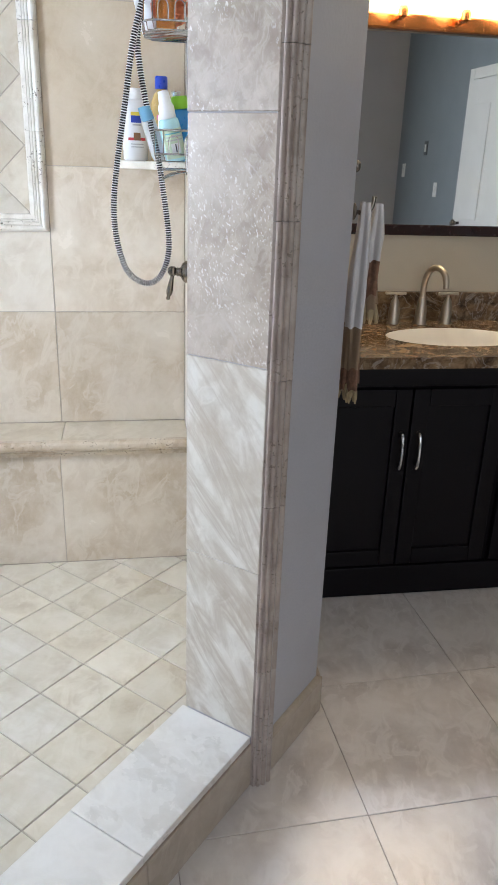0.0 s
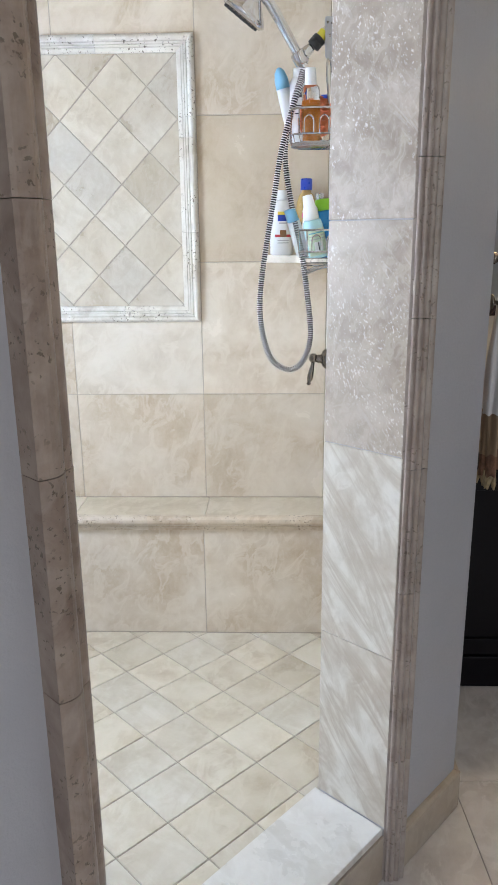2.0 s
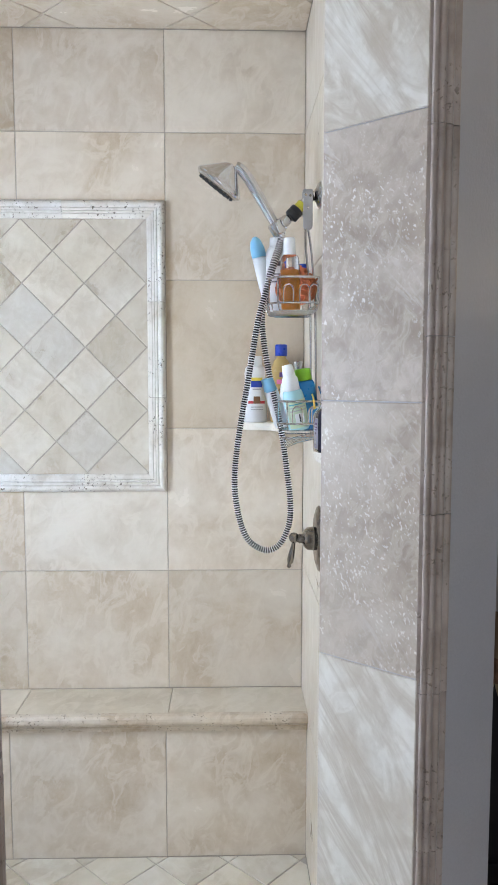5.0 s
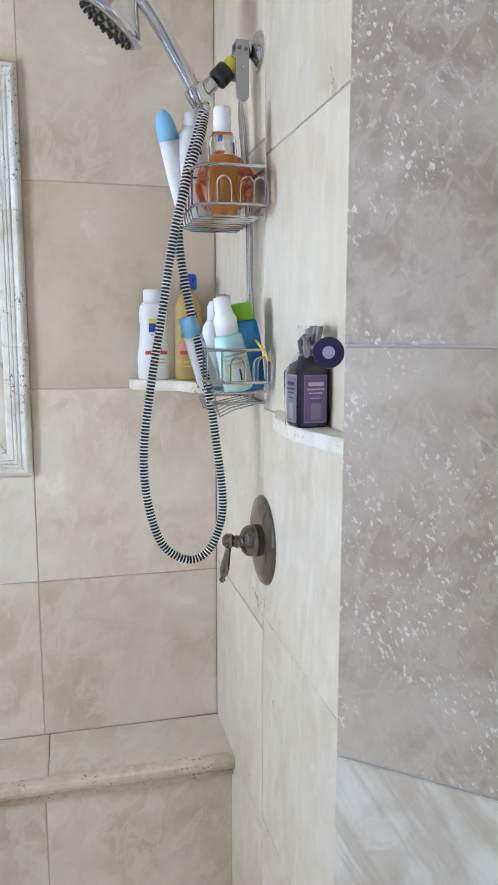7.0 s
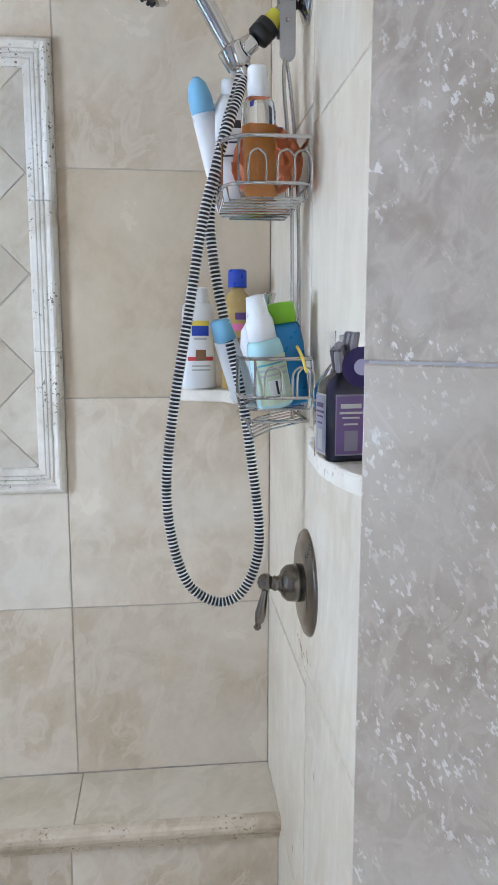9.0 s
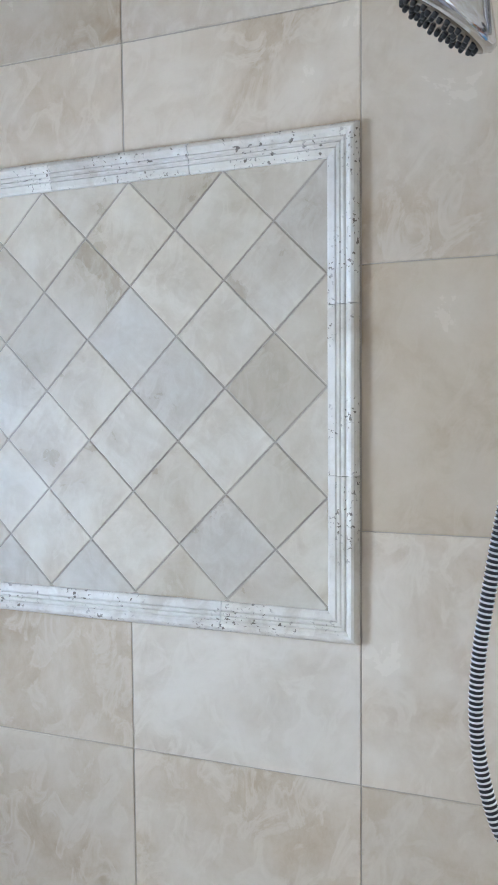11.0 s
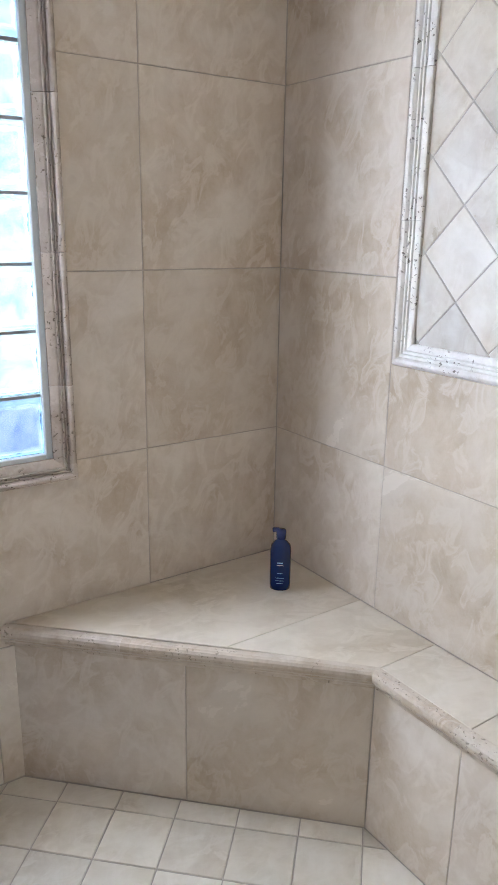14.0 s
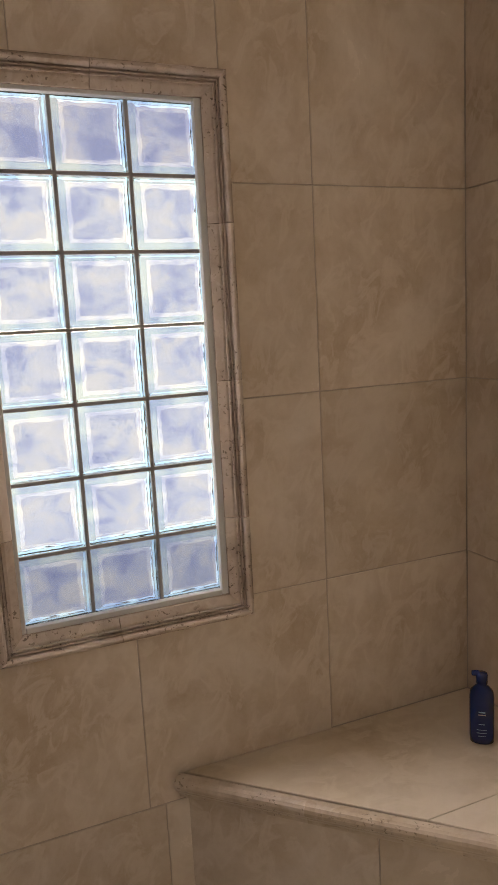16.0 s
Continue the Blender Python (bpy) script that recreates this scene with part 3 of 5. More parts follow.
def nose(p0, p1, cut0, cut1):
    """A bullnose edge from p0 to p1 on the bench's rim; it hangs out to the right of the way."""
    a, b = Vector(p0), Vector(p1)
    d = (b - a).normalized()
    s = Vector((d.y, -d.x))
    bm = bmesh.new()
    mid = (a + b) / 2
    ends = [[bm.verts.new((*((q + d * (c * w) + s * w) - mid), h)) for w, h in NOSE] for q, c in ((a, cut0), (b, -cut1))]
    n = len(NOSE)
    for i in range(n):
        bm.faces.new((ends[0][i], ends[0][(i + 1) % n], ends[1][(i + 1) % n], ends[1][i]))
    bm.faces.new(ends[0])
    bm.faces.new(ends[1])
    part("nosing", bm, M_bench_edge, bench, m=pose(mid.x, mid.y, ZL + random.uniform(-0.0006, 0.0003)))


M_bench_edge = travertine("travertine_nosing", (0.38, 0.29, 0.20), (0.54, 0.45, 0.34), (0.68, 0.60, 0.49), pits=0.6, rough=0.30, cloud=7.0)
T22 = math.tan(radians(22.5))
rim = [(XR, YE), (-0.31, YE), (-0.62, YE), (-0.90, YE), (kx - 0.0091, YE)]
for i, (q, p) in enumerate(zip(rim, rim[1:])):
    nose(p, q, -T22 if i == 3 else 0, 0)
dk = (kx - 0.0091, YE)
rim2 = [dk] + [(x, dk[1] - (dk[0] - x)) for x in (-1.345, -1.575, XL)]
for i, (q, p) in enumerate(zip(rim2, rim2[1:])):
    nose(p, q, 0, -T22 if i == 0 else 0)
PL_lf = plane((0, YB, 0), (1, 0, 0), (0, 0, 1))
zf0, zf1 = ZS - 0.001, ZL - 0.030
KF = -1.155
for x0, x1 in zip([KF, C0 - 0.012, C1 + 0.004], [C0 - 0.012, C1 + 0.004, XR]):
    tile(bench, PL_lf, rect(x0, x1, zf0, zf1), M_wall)
d45 = Vector((-1, -1)).normalized()
PL_df = plane((KF, YB, 0), (-d45.x, -d45.y, 0), (0, 0, 1))
LD = (KF - XL) * math.sqrt(2)
for s0, s1 in ((-LD, -0.455), (-0.455, 0.0)):
    tile(bench, PL_df, rect(s0, s1, zf0, zf1), M_wall)

# ---- wall tiles ----
PL_back = plane((0, 0, 0), (1, 0, 0), (0, 0, 1))
P0, P1, Q0, Q1 = -1.333, -0.432, 1.195, 2.104
zs = [ZL, *ROWS_Z[1:], ZT]
for z0, z1 in zip(zs, zs[1:]):
    tile(wall_back, PL_back, rect(C1, XR, z0, z1), M_wall_tan if z0 == ROWS_Z[2] else M_wall_pale if z0 == ROWS_Z[4] else M_wall)
    tile(wall_back, PL_back, rect(XL, CM, z0, z1), M_wall)
for x0, x1 in ((CM, C0), (C0, C1)):
    tile(wall_back, PL_back, rect(x0, x1, ZL, ROWS_Z[1]), M_wall)
    tile(wall_back, PL_back, rect(x0, x1, ROWS_Z[1], Q0 + 0.012), M_wall_pale if x0 == C0 else M_wall)
    tile(wall_back, PL_back, rect(x0, x1, Q1 - 0.012, ROWS_Z[4]), M_wall)
    tile(wall_back, PL_back, rect(x0, x1, ROWS_Z[4], ZT), M_wall)
V0, DX, DZ = (-0.490, 1.851), 0.0970, 0.0992
panel_in = rect(P0 + 0.05, P1 - 0.05, Q0 + 0.05, Q1 - 0.05)
for q in lattice(panel_in, V0, (DX, DZ), (DX, -DZ)):
    tile(wall_back, PL_back, q, M_dia, "diamond_tile", gap=0.0022)
frame_trim = empty("panel_frame", "whitewashed pitted stone moulding round the diamond panel", "trim", kind="structure", m=pose((P0 + P1) / 2, 0, Q0))
prof = rail_profile(0.056, 0.020)
molding(frame_trim, PL_back, (P0, Q0), (P1, Q0), prof, M_trim, 1, 1, cuts=(0.36, 0.71))
molding(frame_trim, PL_back, (P1, Q0), (P1, Q1), prof, M_trim, 1, 1, cuts=(0.33, 0.66))
molding(frame_trim, PL_back, (P1, Q1), (P0, Q1), prof, M_trim, 1, 1, cuts=(0.35, 0.68))
molding(frame_trim, PL_back, (P0, Q1), (P0, Q0), prof, M_trim, 1, 1, cuts=(0.30, 0.64))

for z0, z1 in zip([ZL, *ROWS_Z[1:]], [*ROWS_Z[1:], ZT]):
    tile(wall_window, PL_left, rect(-0.427, 0.0, z0, z1), M_wall)
for z0, z1 in ((ROWS_Z[1], ROWS_Z[2]), (ROWS_Z[2], ROWS_Z[3])):
    tile(wall_window, PL_left, rect(T1 - 0.012, -0.427, z0, z1), M_wall)
    tile(wall_window, PL_left, rect(YF, T0 + 0.012, z0, z1), M_wall)
tile(wall_window, PL_left, rect(T1 - 0.012, -0.427, ROWS_Z[3], ROWS_Z[4]), M_wall)
tile(wall_window, PL_left, rect(YF, T0 + 0.012, ROWS_Z[3], T3 - 0.012), M_wall)
for y0, y1 in ((-1.06, T1 - 0.012), (YF, -1.06)):
    tile(wall_window, PL_left, rect(y0, y1, T3 - 0.012, ROWS_Z[4]), M_wall)
for y0, y1 in ((-0.88, -0.427), (-1.34, -0.88), (YF, -1.34)):
    tile(wall_window, PL_left, rect(y0, y1, ROWS_Z[4], ZT), M_wall)
for y0, y1 in ((-0.907, -0.427), (-1.365, -0.907), (YF, -1.365)):
    tile(wall_window, PL_left, rect(y0, y1, ROWS_Z[0], ROWS_Z[1]), M_wall)
for y0, y1 in ((-0.870, -0.36), (-1.33, -0.870), (YF, -1.33)):
    tile(wall_window, PL_left, rect(y0, y1, ZS, ROWS_Z[0]), M_wall)

PL_right = plane((XR, 0, 0), (0, -1, 0), (0, 0, 1))
for y0, y1 in ((0.0, 0.453), (0.453, 0.958)):
    rows_z = [0.530, 0.957, 1.397, 1.868, 2.310] if y0 < 0.1 else [0.56, 0.985, 1.389, 1.838, 2.26]
    for z0, z1 in zip([ZS, *rows_z], [*rows_z, ZT]):
        tile(wall_pillar, PL_right, rect(y0, y1, z0, z1), M_valve)
# inner face of the short diagonal wall, and the jamb itself
PL_stub = plane((*dg(0, 0), 0), (-U.x * -1, -U.y * -1, 0), (0, 0, 1))
for z0, z1 in zip([ZS, *ROWS_Z], [*ROWS_Z, ZT]):
    tile(wall_pillar, PL_stub, rect(-0.125, -0.0105, z0, z1), M_wall)
ZJ = [0.148, 0.595, 1.055, 1.515, 1.975, 2.435, ZT]
PL_jamb = plane((*dg(0, 0), 0), (W.x, W.y, 0), (0, 0, 1))
for i, (z0, z1) in enumerate(zip(ZJ, ZJ[1:])):
    tile(wall_pillar, PL_jamb, rect(0.0, THICK + 0.0085, z0, z1), M_jamb_vein if i < 2 or i > 3 else M_jamb, "jamb_tile", gap=0.0022)
PL_jamb2 = plane((*dg(WIDE, 0), 0), (-W.x, -W.y, 0), (0, 0, 1))
for z0, z1 in zip(ZJ, ZJ[1:]):
    tile(wall_diagonal, PL_jamb2, rect(-THICK - 0.0085, 0.0, z0, z1), M_jamb, "jamb_tile", gap=0.0022)

# moulded trim up both sides of the opening, on the bathroom face
PL_out = plane((*dg(0, 0.200), 0), (-U.x, -U.y, 0), (0, 0, 1))
jt = empty("opening_trim", "brown reeded stone moulding up the shower opening", "trim", kind="structure", m=pose(*dg(0, 0.2), 0))


def reeded(width, proud, reeds, depth):
    """A quarter round with reeds along it."""
    out, n = [(0.0, -0.004)], reeds * 8
    for k in range(n + 1):
        p = k / n * math.pi / 2
        d = depth * (abs(math.sin(reeds * 2 * p)) - 0.6)
        out.append((width * (1 - math.cos(p)) - d * math.cos(p) * 0.8 + 0.001, max(0.001, proud * math.sin(p) + d * math.sin(p))))
    return out + [(width, -0.004)]


prof = reeded(0.047, 0.030, 4, 0.0055)
cuts = (0.13, 0.29, 0.395, 0.51, 0.62, 0.745, 0.88)
molding(jt, PL_out, (0.0, 0.0), (0.0, ZT), prof, M_trim_pale, flip=-1, cuts=cuts)
jt2 = empty("opening_trim", "brown rounded stone moulding up the shower opening", "trim", kind="structure", m=pose(*dg(WIDE, 0.2), 0))
prof = reeded(0.062, 0.040, 2, 0.0060)
molding(jt2, PL_out, (-WIDE, 0.0), (-WIDE, ZT), prof, M_trim_brown, flip=1, cuts=(0.2, 0.36, 0.47, 0.585, 0.69, 0.80, 0.91))

# ---- curb ----
curb = part("curb", prism([dg(-0.0, 0.0), dg(WIDE, 0.0), dg(WIDE, THICK - 0.002), dg(0.0, THICK - 0.002)], -0.004, 0.128), M_grout, kind="structure")
tagged(curb, "raised shower curb of pale polished stone", "curb")
PL_curb = plane((*dg(0, 0), 0.148), (U.x, U.y, 0), (-W.x * -1, -W.y * -1, 0))
if PL_curb.col[2].z < 0:
    PL_curb = plane((*dg(0, 0), 0.148), (W.x, W.y, 0), (U.x, U.y, 0))
    for u0, u1 in ((0.0, 0.392), (0.392, WIDE)):
        tile(curb, PL_curb, rect(-0.008, THICK + 0.004, u0, u1), M_curb, "slab", gap=0.0015, thick=0.019)
else:
    for u0, u1 in ((0.0, 0.392), (0.392, WIDE)):
        tile(curb, PL_curb, rect(u0, u1, -0.008, THICK + 0.004), M_curb, "slab", gap=0.0015, thick=0.019)
PL_cf = plane((*dg(0, THICK + 0.008), 0), (-U.x, -U.y, 0), (0, 0, 1))
for u0, u1 in ((-0.385, 0.0), (-WIDE, -0.385)):
    tile(curb, PL_cf, rect(u0, u1, 0.0, 0.128), M_base, "riser_tile", gap=0.002)
PL_ci = plane((*dg(0, -0.003), 0), (U.x, U.y, 0), (0, 0, 1))
for u0, u1 in ((0.0, 0.392), (0.392, WIDE)):
    tile(curb, PL_ci, rect(u0, u1, ZS - 0.002, 0.128), M_sfloor, "riser_tile", gap=0.002, thick=0.008)

# ---- baseboards ----
bb = empty("baseboard", "beige stone baseboard at the foot of the grey wall", "baseboard", kind="structure", m=pose(*dg(-0.2, 0.2), 0))
BPROF = [(0.0, -0.002), (0.0, 0.016), (0.100, 0.016), (0.106, 0.013), (0.109, 0.006), (0.109, -0.002)]
molding(bb, PL_out, (0.048, 0.001), (0.335, 0.001), BPROF, M_base)
side = Vector((SX, 0.17)) - Vector(dg(-0.335, 0.198))
PL_side = plane((*dg(-0.335, 0.198), 0), (side.x, side.y, 0), (0, 0, 1))
molding(bb, PL_side, (0.0, 0.001), (side.length - 0.56, 0.001), BPROF, M_base)
bc = Vector(dg(-0.335, 0.198))
SN = Vector((side.y, -side.x)).normalized()
tip = (W + SN).normalized() * 0.0165 / math.cos(W.angle(SN) / 2)
part("corner_piece", prism([tuple(bc), tuple(bc + W * 0.0172), tuple(bc + tip * 1.05), tuple(bc + SN * 0.0172)], 0.001, 0.107, bevel=0.0015), M_base, bb)
molding(bb, PL_out, (-2.5, 0.001), (-WIDE - 0.061, 0.001), BPROF, M_base, cuts=(0.3, 0.6))

# ---- floor and ceiling tiles ----
PL_sf = plane((0, 0, ZS), (1, 0, 0), (0, 1, 0))
sf_region = [(XR, YB), (KF, YB), (XL, YB - (KF - XL)), (XL, YF), (dg(0.875, 0)[0], YF), dg(0.0, 0.0), (XR, -0.959)]
if area_of(sf_region) < 0:
    sf_region = sf_region[::-1]
for q in lattice(sf_region, (-0.444, -1.090), (0.1085, 0.1115), (0.1115, -0.1085)):
    tile(shower_floor, PL_sf, q, M_sfloor, gap=0.0032, thick=0.006)
PL_bf = plane((0, 0, 0), (1, 0, 0), (0, 1, 0))
bath_regions = [rect(-1.95, 2.45, -4.45, 0.17)]
for reg in bath_regions:
    if area_of(reg) < 0:
        reg = reg[::-1]
    for q in lattice(reg, (0.343, -1.297), (0.4565, 0.0205), (-0.0205, 0.4565)):
        tile(bath_floor, PL_bf, q, M_bfloor, gap=0.0015, thick=0.008, lift=0.0003)


def ceiling_mesh():
    bm = bmesh.new()
    reg = [(XL, -YF), (XL, -0.0), (XR, 0.0), (XR, 0.96), (-dg(0, 0)[0] * -1, -dg(0, 0)[1]), (dg(0.875, 0)[0], -YF)]
    if area_of(reg) < 0:
        reg = reg[::-1]
    for q in lattice(reg, (-0.56, 0.30), (0.215, 0.215), (0.215, -0.215)):
        q = inset(q, 0.0015)
        if area_of(q) > 0.0005:
            tile_mesh(bm, q)
    return bm


ceiling_shower = part("ceiling_shower", ceiling_mesh(), M_wall, m=plane((0, 0, ZT), (1, 0, 0), (0, -1, 0)), kind="structure")
tagged(ceiling_shower, "cream travertine shower ceiling tiles on the diagonal", "ceiling")
cc = part("ceiling_core", prism([(XL - 0.2, 0.16), (XL - 0.2, YF - 0.16), dg(2.75, 0.1), dg(-0.335, 0.1), (SX, 0.16)], ZT + 0.004, ZT + 0.018), M_grout, kind="structure")
tagged(cc, "grout bed above the shower ceiling tiles", "ceiling")

# ---- shower fittings ----
def ring_to(a, b):
    """A pose whose z axis goes from a towards b, at a."""
    a, b = Vector(a), Vector(b)
    return Matrix.Translation(a) @ (b - a).to_track_quat("Z", "Y").to_matrix().to_4x4()


def rod(a, b, r, n=12):
    length = (Vector(b) - Vector(a)).length
    return lathe([(r * 0.9, 0), (r, r * 0.15), (r, length - r * 0.15), (r * 0.9, length)], n, ring_to(a, b))


M_hose, hnt, hb = nodes_of("ribbed_steel_hose")
hb.inputs["Metallic"].default_value, hb.inputs["Roughness"].default_value = 1.0, 0.28
hb.inputs["Base Color"].default_value = (0.93, 0.93, 0.94, 1)
M_yellow = plain("yellow_tape", (0.62, 0.56, 0.06), 0.5)
M_steel = plain("steel_wire", (0.55, 0.55, 0.56), 0.16, 1.0)
M_zinc = plain("grey_bracket", (0.42, 0.42, 0.43), 0.35, 0.8, grain=0.2)

ARM = Vector((XR, -0.41, 2.025))
shower = empty("hand_shower", "chrome hand shower on a wall arm with a ribbed steel hose", "shower", m=Matrix.Translation(ARM))
mx = ring_to(ARM, ARM + Vector((-1, 0, 0)))
part("flange", lathe([(0.034, 0.0), (0.034, 0.003), (0.030, 0.008), (0.018, 0.013), (0.013, 0.017), (0.0, 0.017)], 32, mx), M_chrome, shower, smooth=True)
arm_pts = spline([ARM + Vector(q) for q in ((0, 0, 0), (-0.018, 0, 0.0), (-0.034, 0, -0.008), (-0.055, 0, -0.032))], 6)
part("arm", tube(arm_pts, 0.0105, 14), M_chrome, shower, smooth=True)
part("sleeve", rod((-0.016, -0.41, 2.0245), (-0.030, -0.41, 2.019), 0.0128, 16), M_black, shower, "black rubber sleeve on the arm", smooth=True)
part("tape", rod((-0.042, -0.41, 2.004), (-0.058, -0.41, 1.986), 0.0135, 16), M_yellow, shower, "yellow sealing tape on the thread", smooth=True)
part("connector", lathe([(0.014, 0), (0.018, 0.002), (0.0185, 0.012), (0.016, 0.014), (0.0185, 0.016), (0.018, 0.028), (0.013, 0.030)], 20, ring_to((-0.054, -0.41, 1.990), (-0.080, -0.41, 1.962))), M_black, shower, "black plastic swivel nut", smooth=True)
HOLD = Vector((-0.108, -0.412, 1.944))
part("holder", join_bm(lathe([(0.010, 0.0), (0.0135, 0.004), (0.0145, 0.02), (0.016, 0.034)], 18, ring_to((-0.076, -0.41, 1.967), HOLD)),
                       lathe([(0.0165, 0.0), (0.019, 0.004), (0.0205, 0.030), (0.019, 0.034)], 20, ring_to((-0.098, -0.412, 1.925), (-0.122, -0.412, 1.965)))), M_chrome, shower, smooth=True)
handle_pts = spline([(-0.093, -0.412, 1.915), (-0.112, -0.412, 1.948), (-0.150, -0.412, 2.012), (-0.178, -0.412, 2.058), (-0.199, -0.412, 2.085), (-0.214, -0.412, 2.094)], 7)
part("grip", tube(handle_pts, 0.0135, 16, taper=lambda k: 0.72 + 0.34 * math.sin(min(1.0, k * 1.25) * math.pi * 0.62)), M_chrome, shower, smooth=True)
FACE = Vector((-0.262, -0.412, 2.046))
FN = Vector((-0.60, 0.14, -0.78)).normalized()
fm = ring_to(FACE, FACE - FN)
part("head", lathe([(0.058, -0.002), (0.0655, 0.004), (0.066, 0.010), (0.060, 0.018), (0.046, 0.032), (0.030, 0.047), (0.019, 0.058), (0.010, 0.064), (0.0, 0.066)], 36, fm @ Matrix.Translation((0.0, 0.0, 0.0))), M_chrome, shower, smooth=True)
plate = part("spray_plate", lathe([(0.0, -0.0045), (0.050, -0.0045), (0.0575, -0.002), (0.0575, 0.002)], 32, fm), M_nickel, shower, "grey spray face with black nozzles", smooth=True)
for ring, count in ((0.049, 20), (0.036, 14), (0.022, 8)):
    for i in range(count):
        a = 2 * math.pi * i / count
        part("nozzle", lathe([(0.0034, 0.0), (0.0030, -0.004), (0.0018, -0.0052), (0.0, -0.0052)], 8, fm @ Matrix.Translation((ring * math.cos(a), ring * math.sin(a), -0.004))), M_black, plate)
hose_path = spline([(-0.095, -0.412, 1.913), (-0.104, -0.430, 1.880), (-0.117, -0.445, 1.845), (-0.136, -0.450, 1.785), (-0.159, -0.450, 1.697), (-0.180, -0.447, 1.569), (-0.202, -0.444, 1.440),
                    (-0.216, -0.442, 1.336), (-0.217, -0.441, 1.256), (-0.204, -0.440, 1.182), (-0.181, -0.440, 1.130), (-0.138, -0.440, 1.104), (-0.101, -0.440, 1.118), (-0.077, -0.440, 1.168),
                    (-0.072, -0.440, 1.228), (-0.084, -0.438, 1.334), (-0.100, -0.436, 1.440), (-0.124, -0.434, 1.544), (-0.142, -0.428, 1.646), (-0.146, -0.424, 1.722), (-0.130, -0.420, 1.810), (-0.106, -0.416, 1.890), (-0.090, -0.412, 1.945)], 40)


def hose_rings(points, r, pitch):
    """A wound hose: proud bright rings with dark grooves between them."""
    dense, run, step = [points[0]], 0.0, pitch / 5
    for a, b in zip(points, points[1:]):
        length = (b - a).length
        at = step - run
        while at <= length:
            dense.append(a + (b - a) * (at / length))
            at += step
        run = length - (at - step)
    n = len(dense) - 1
    size = (0.95, 1.0, 0.95, 0.82, 0.82)
    bm = tube(dense, r, 12, taper=lambda k: size[round(k * n) % 5])
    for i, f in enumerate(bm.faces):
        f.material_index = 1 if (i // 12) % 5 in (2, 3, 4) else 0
    return bm


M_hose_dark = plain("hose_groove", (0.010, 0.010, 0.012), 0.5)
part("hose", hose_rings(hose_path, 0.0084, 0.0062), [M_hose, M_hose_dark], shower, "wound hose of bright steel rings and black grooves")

VC = Vector((XR, -0.457, 1.138))
valve = empty("shower_valve", "brushed nickel shower valve with a round plate and lever", "valve", m=Matrix.Translation(VC))
vm = ring_to(VC, VC + Vector((-1, 0, 0)))
part("plate", lathe([(0.086, 0.0), (0.086, 0.003), (0.082, 0.007), (0.070, 0.009), (0.067, 0.012), (0.050, 0.014), (0.0, 0.0145)], 40, vm), M_nickel, valve, smooth=True)
part("body", lathe([(0.030, 0.012), (0.031, 0.018), (0.029, 0.034), (0.024, 0.040), (0.020, 0.043), (0.014, 0.045), (0.011, 0.050), (0.013, 0.054), (0.010, 0.058), (0.0085, 0.062)], 28, vm), M_nickel, valve, smooth=True)
part("knob", lathe([(0.0, -0.0135), (0.007, -0.0125), (0.012, -0.007), (0.0135, 0), (0.012, 0.007), (0.007, 0.0125), (0.0, 0.0135)], 18, Matrix.Translation((XR - 0.068, -0.455, 1.140))), M_nickel, valve, smooth=True)
part("lever", tube([(XR - 0.068, -0.455, 1.132), (XR - 0.070, -0.455, 1.120), (XR - 0.073, -0.455, 1.104), (XR - 0.076, -0.455, 1.088), (XR - 0.078, -0.455, 1.076), (XR - 0.080, -0.455, 1.070), (XR - 0.081, -0.455, 1.064), (XR - 0.081, -0.455, 1.060)], 0.0088, 12,
                   taper=lambda k: [0.55, 0.62, 0.85, 1.05, 0.9, 0.5, 0.75, 0.35][round(k * 7)]), M_nickel, valve, smooth=True)

# ---- corner shelves ----
M_shelf = travertine("shelf_stone", (0.56, 0.51, 0.43), (0.69, 0.65, 0.57), (0.78, 0.75, 0.69), pits=0.7, tint=0.1, rough=0.4, cloud=9)


def scalloped(points, z0, z1):
    return prism(points, z0, z1, bevel=0.003)


SZ = 1.420
s1 = [(XR, -0.001), (-0.205, -0.001), (-0.205, -0.030)] + [(q.x, q.y) for q in spline([(-0.200, -0.048, 0), (-0.165, -0.080, 0), (-0.128, -0.092, 0), (-0.104, -0.104, 0), (-0.096, -0.128, 0), (-0.078, -0.165, 0), (-0.045, -0.200, 0)], 4)] + [(-0.025, -0.205), (XR, -0.205)]
tagged(part("corner_shelf", scalloped(s1, SZ - 0.024, SZ), M_shelf), "small scalloped travertine corner shelf with pits", "shelf", group="corner shelves")
SZ2 = 1.398
s2 = [(XR, -0.957), (XR, -0.566)] + [(q.x, q.y) for q in spline([(-0.004, -0.566, 0), (-0.014, -0.582, 0), (-0.016, -0.606, 0), (-0.026, -0.622, 0), (-0.028, -0.650, 0), (-0.038, -0.668, 0), (-0.042, -0.720, 0), (-0.045, -0.780, 0), (-0.039, -0.845, 0), (-0.024, -0.905, 0)], 4)] + [(-0.008, -0.950), (0.0, -0.957)]
tagged(part("corner_shelf", scalloped(s2[::-1], SZ2 - 0.022, SZ2), M_shelf), "small scalloped travertine corner shelf with pits", "shelf", group="corner shelves")

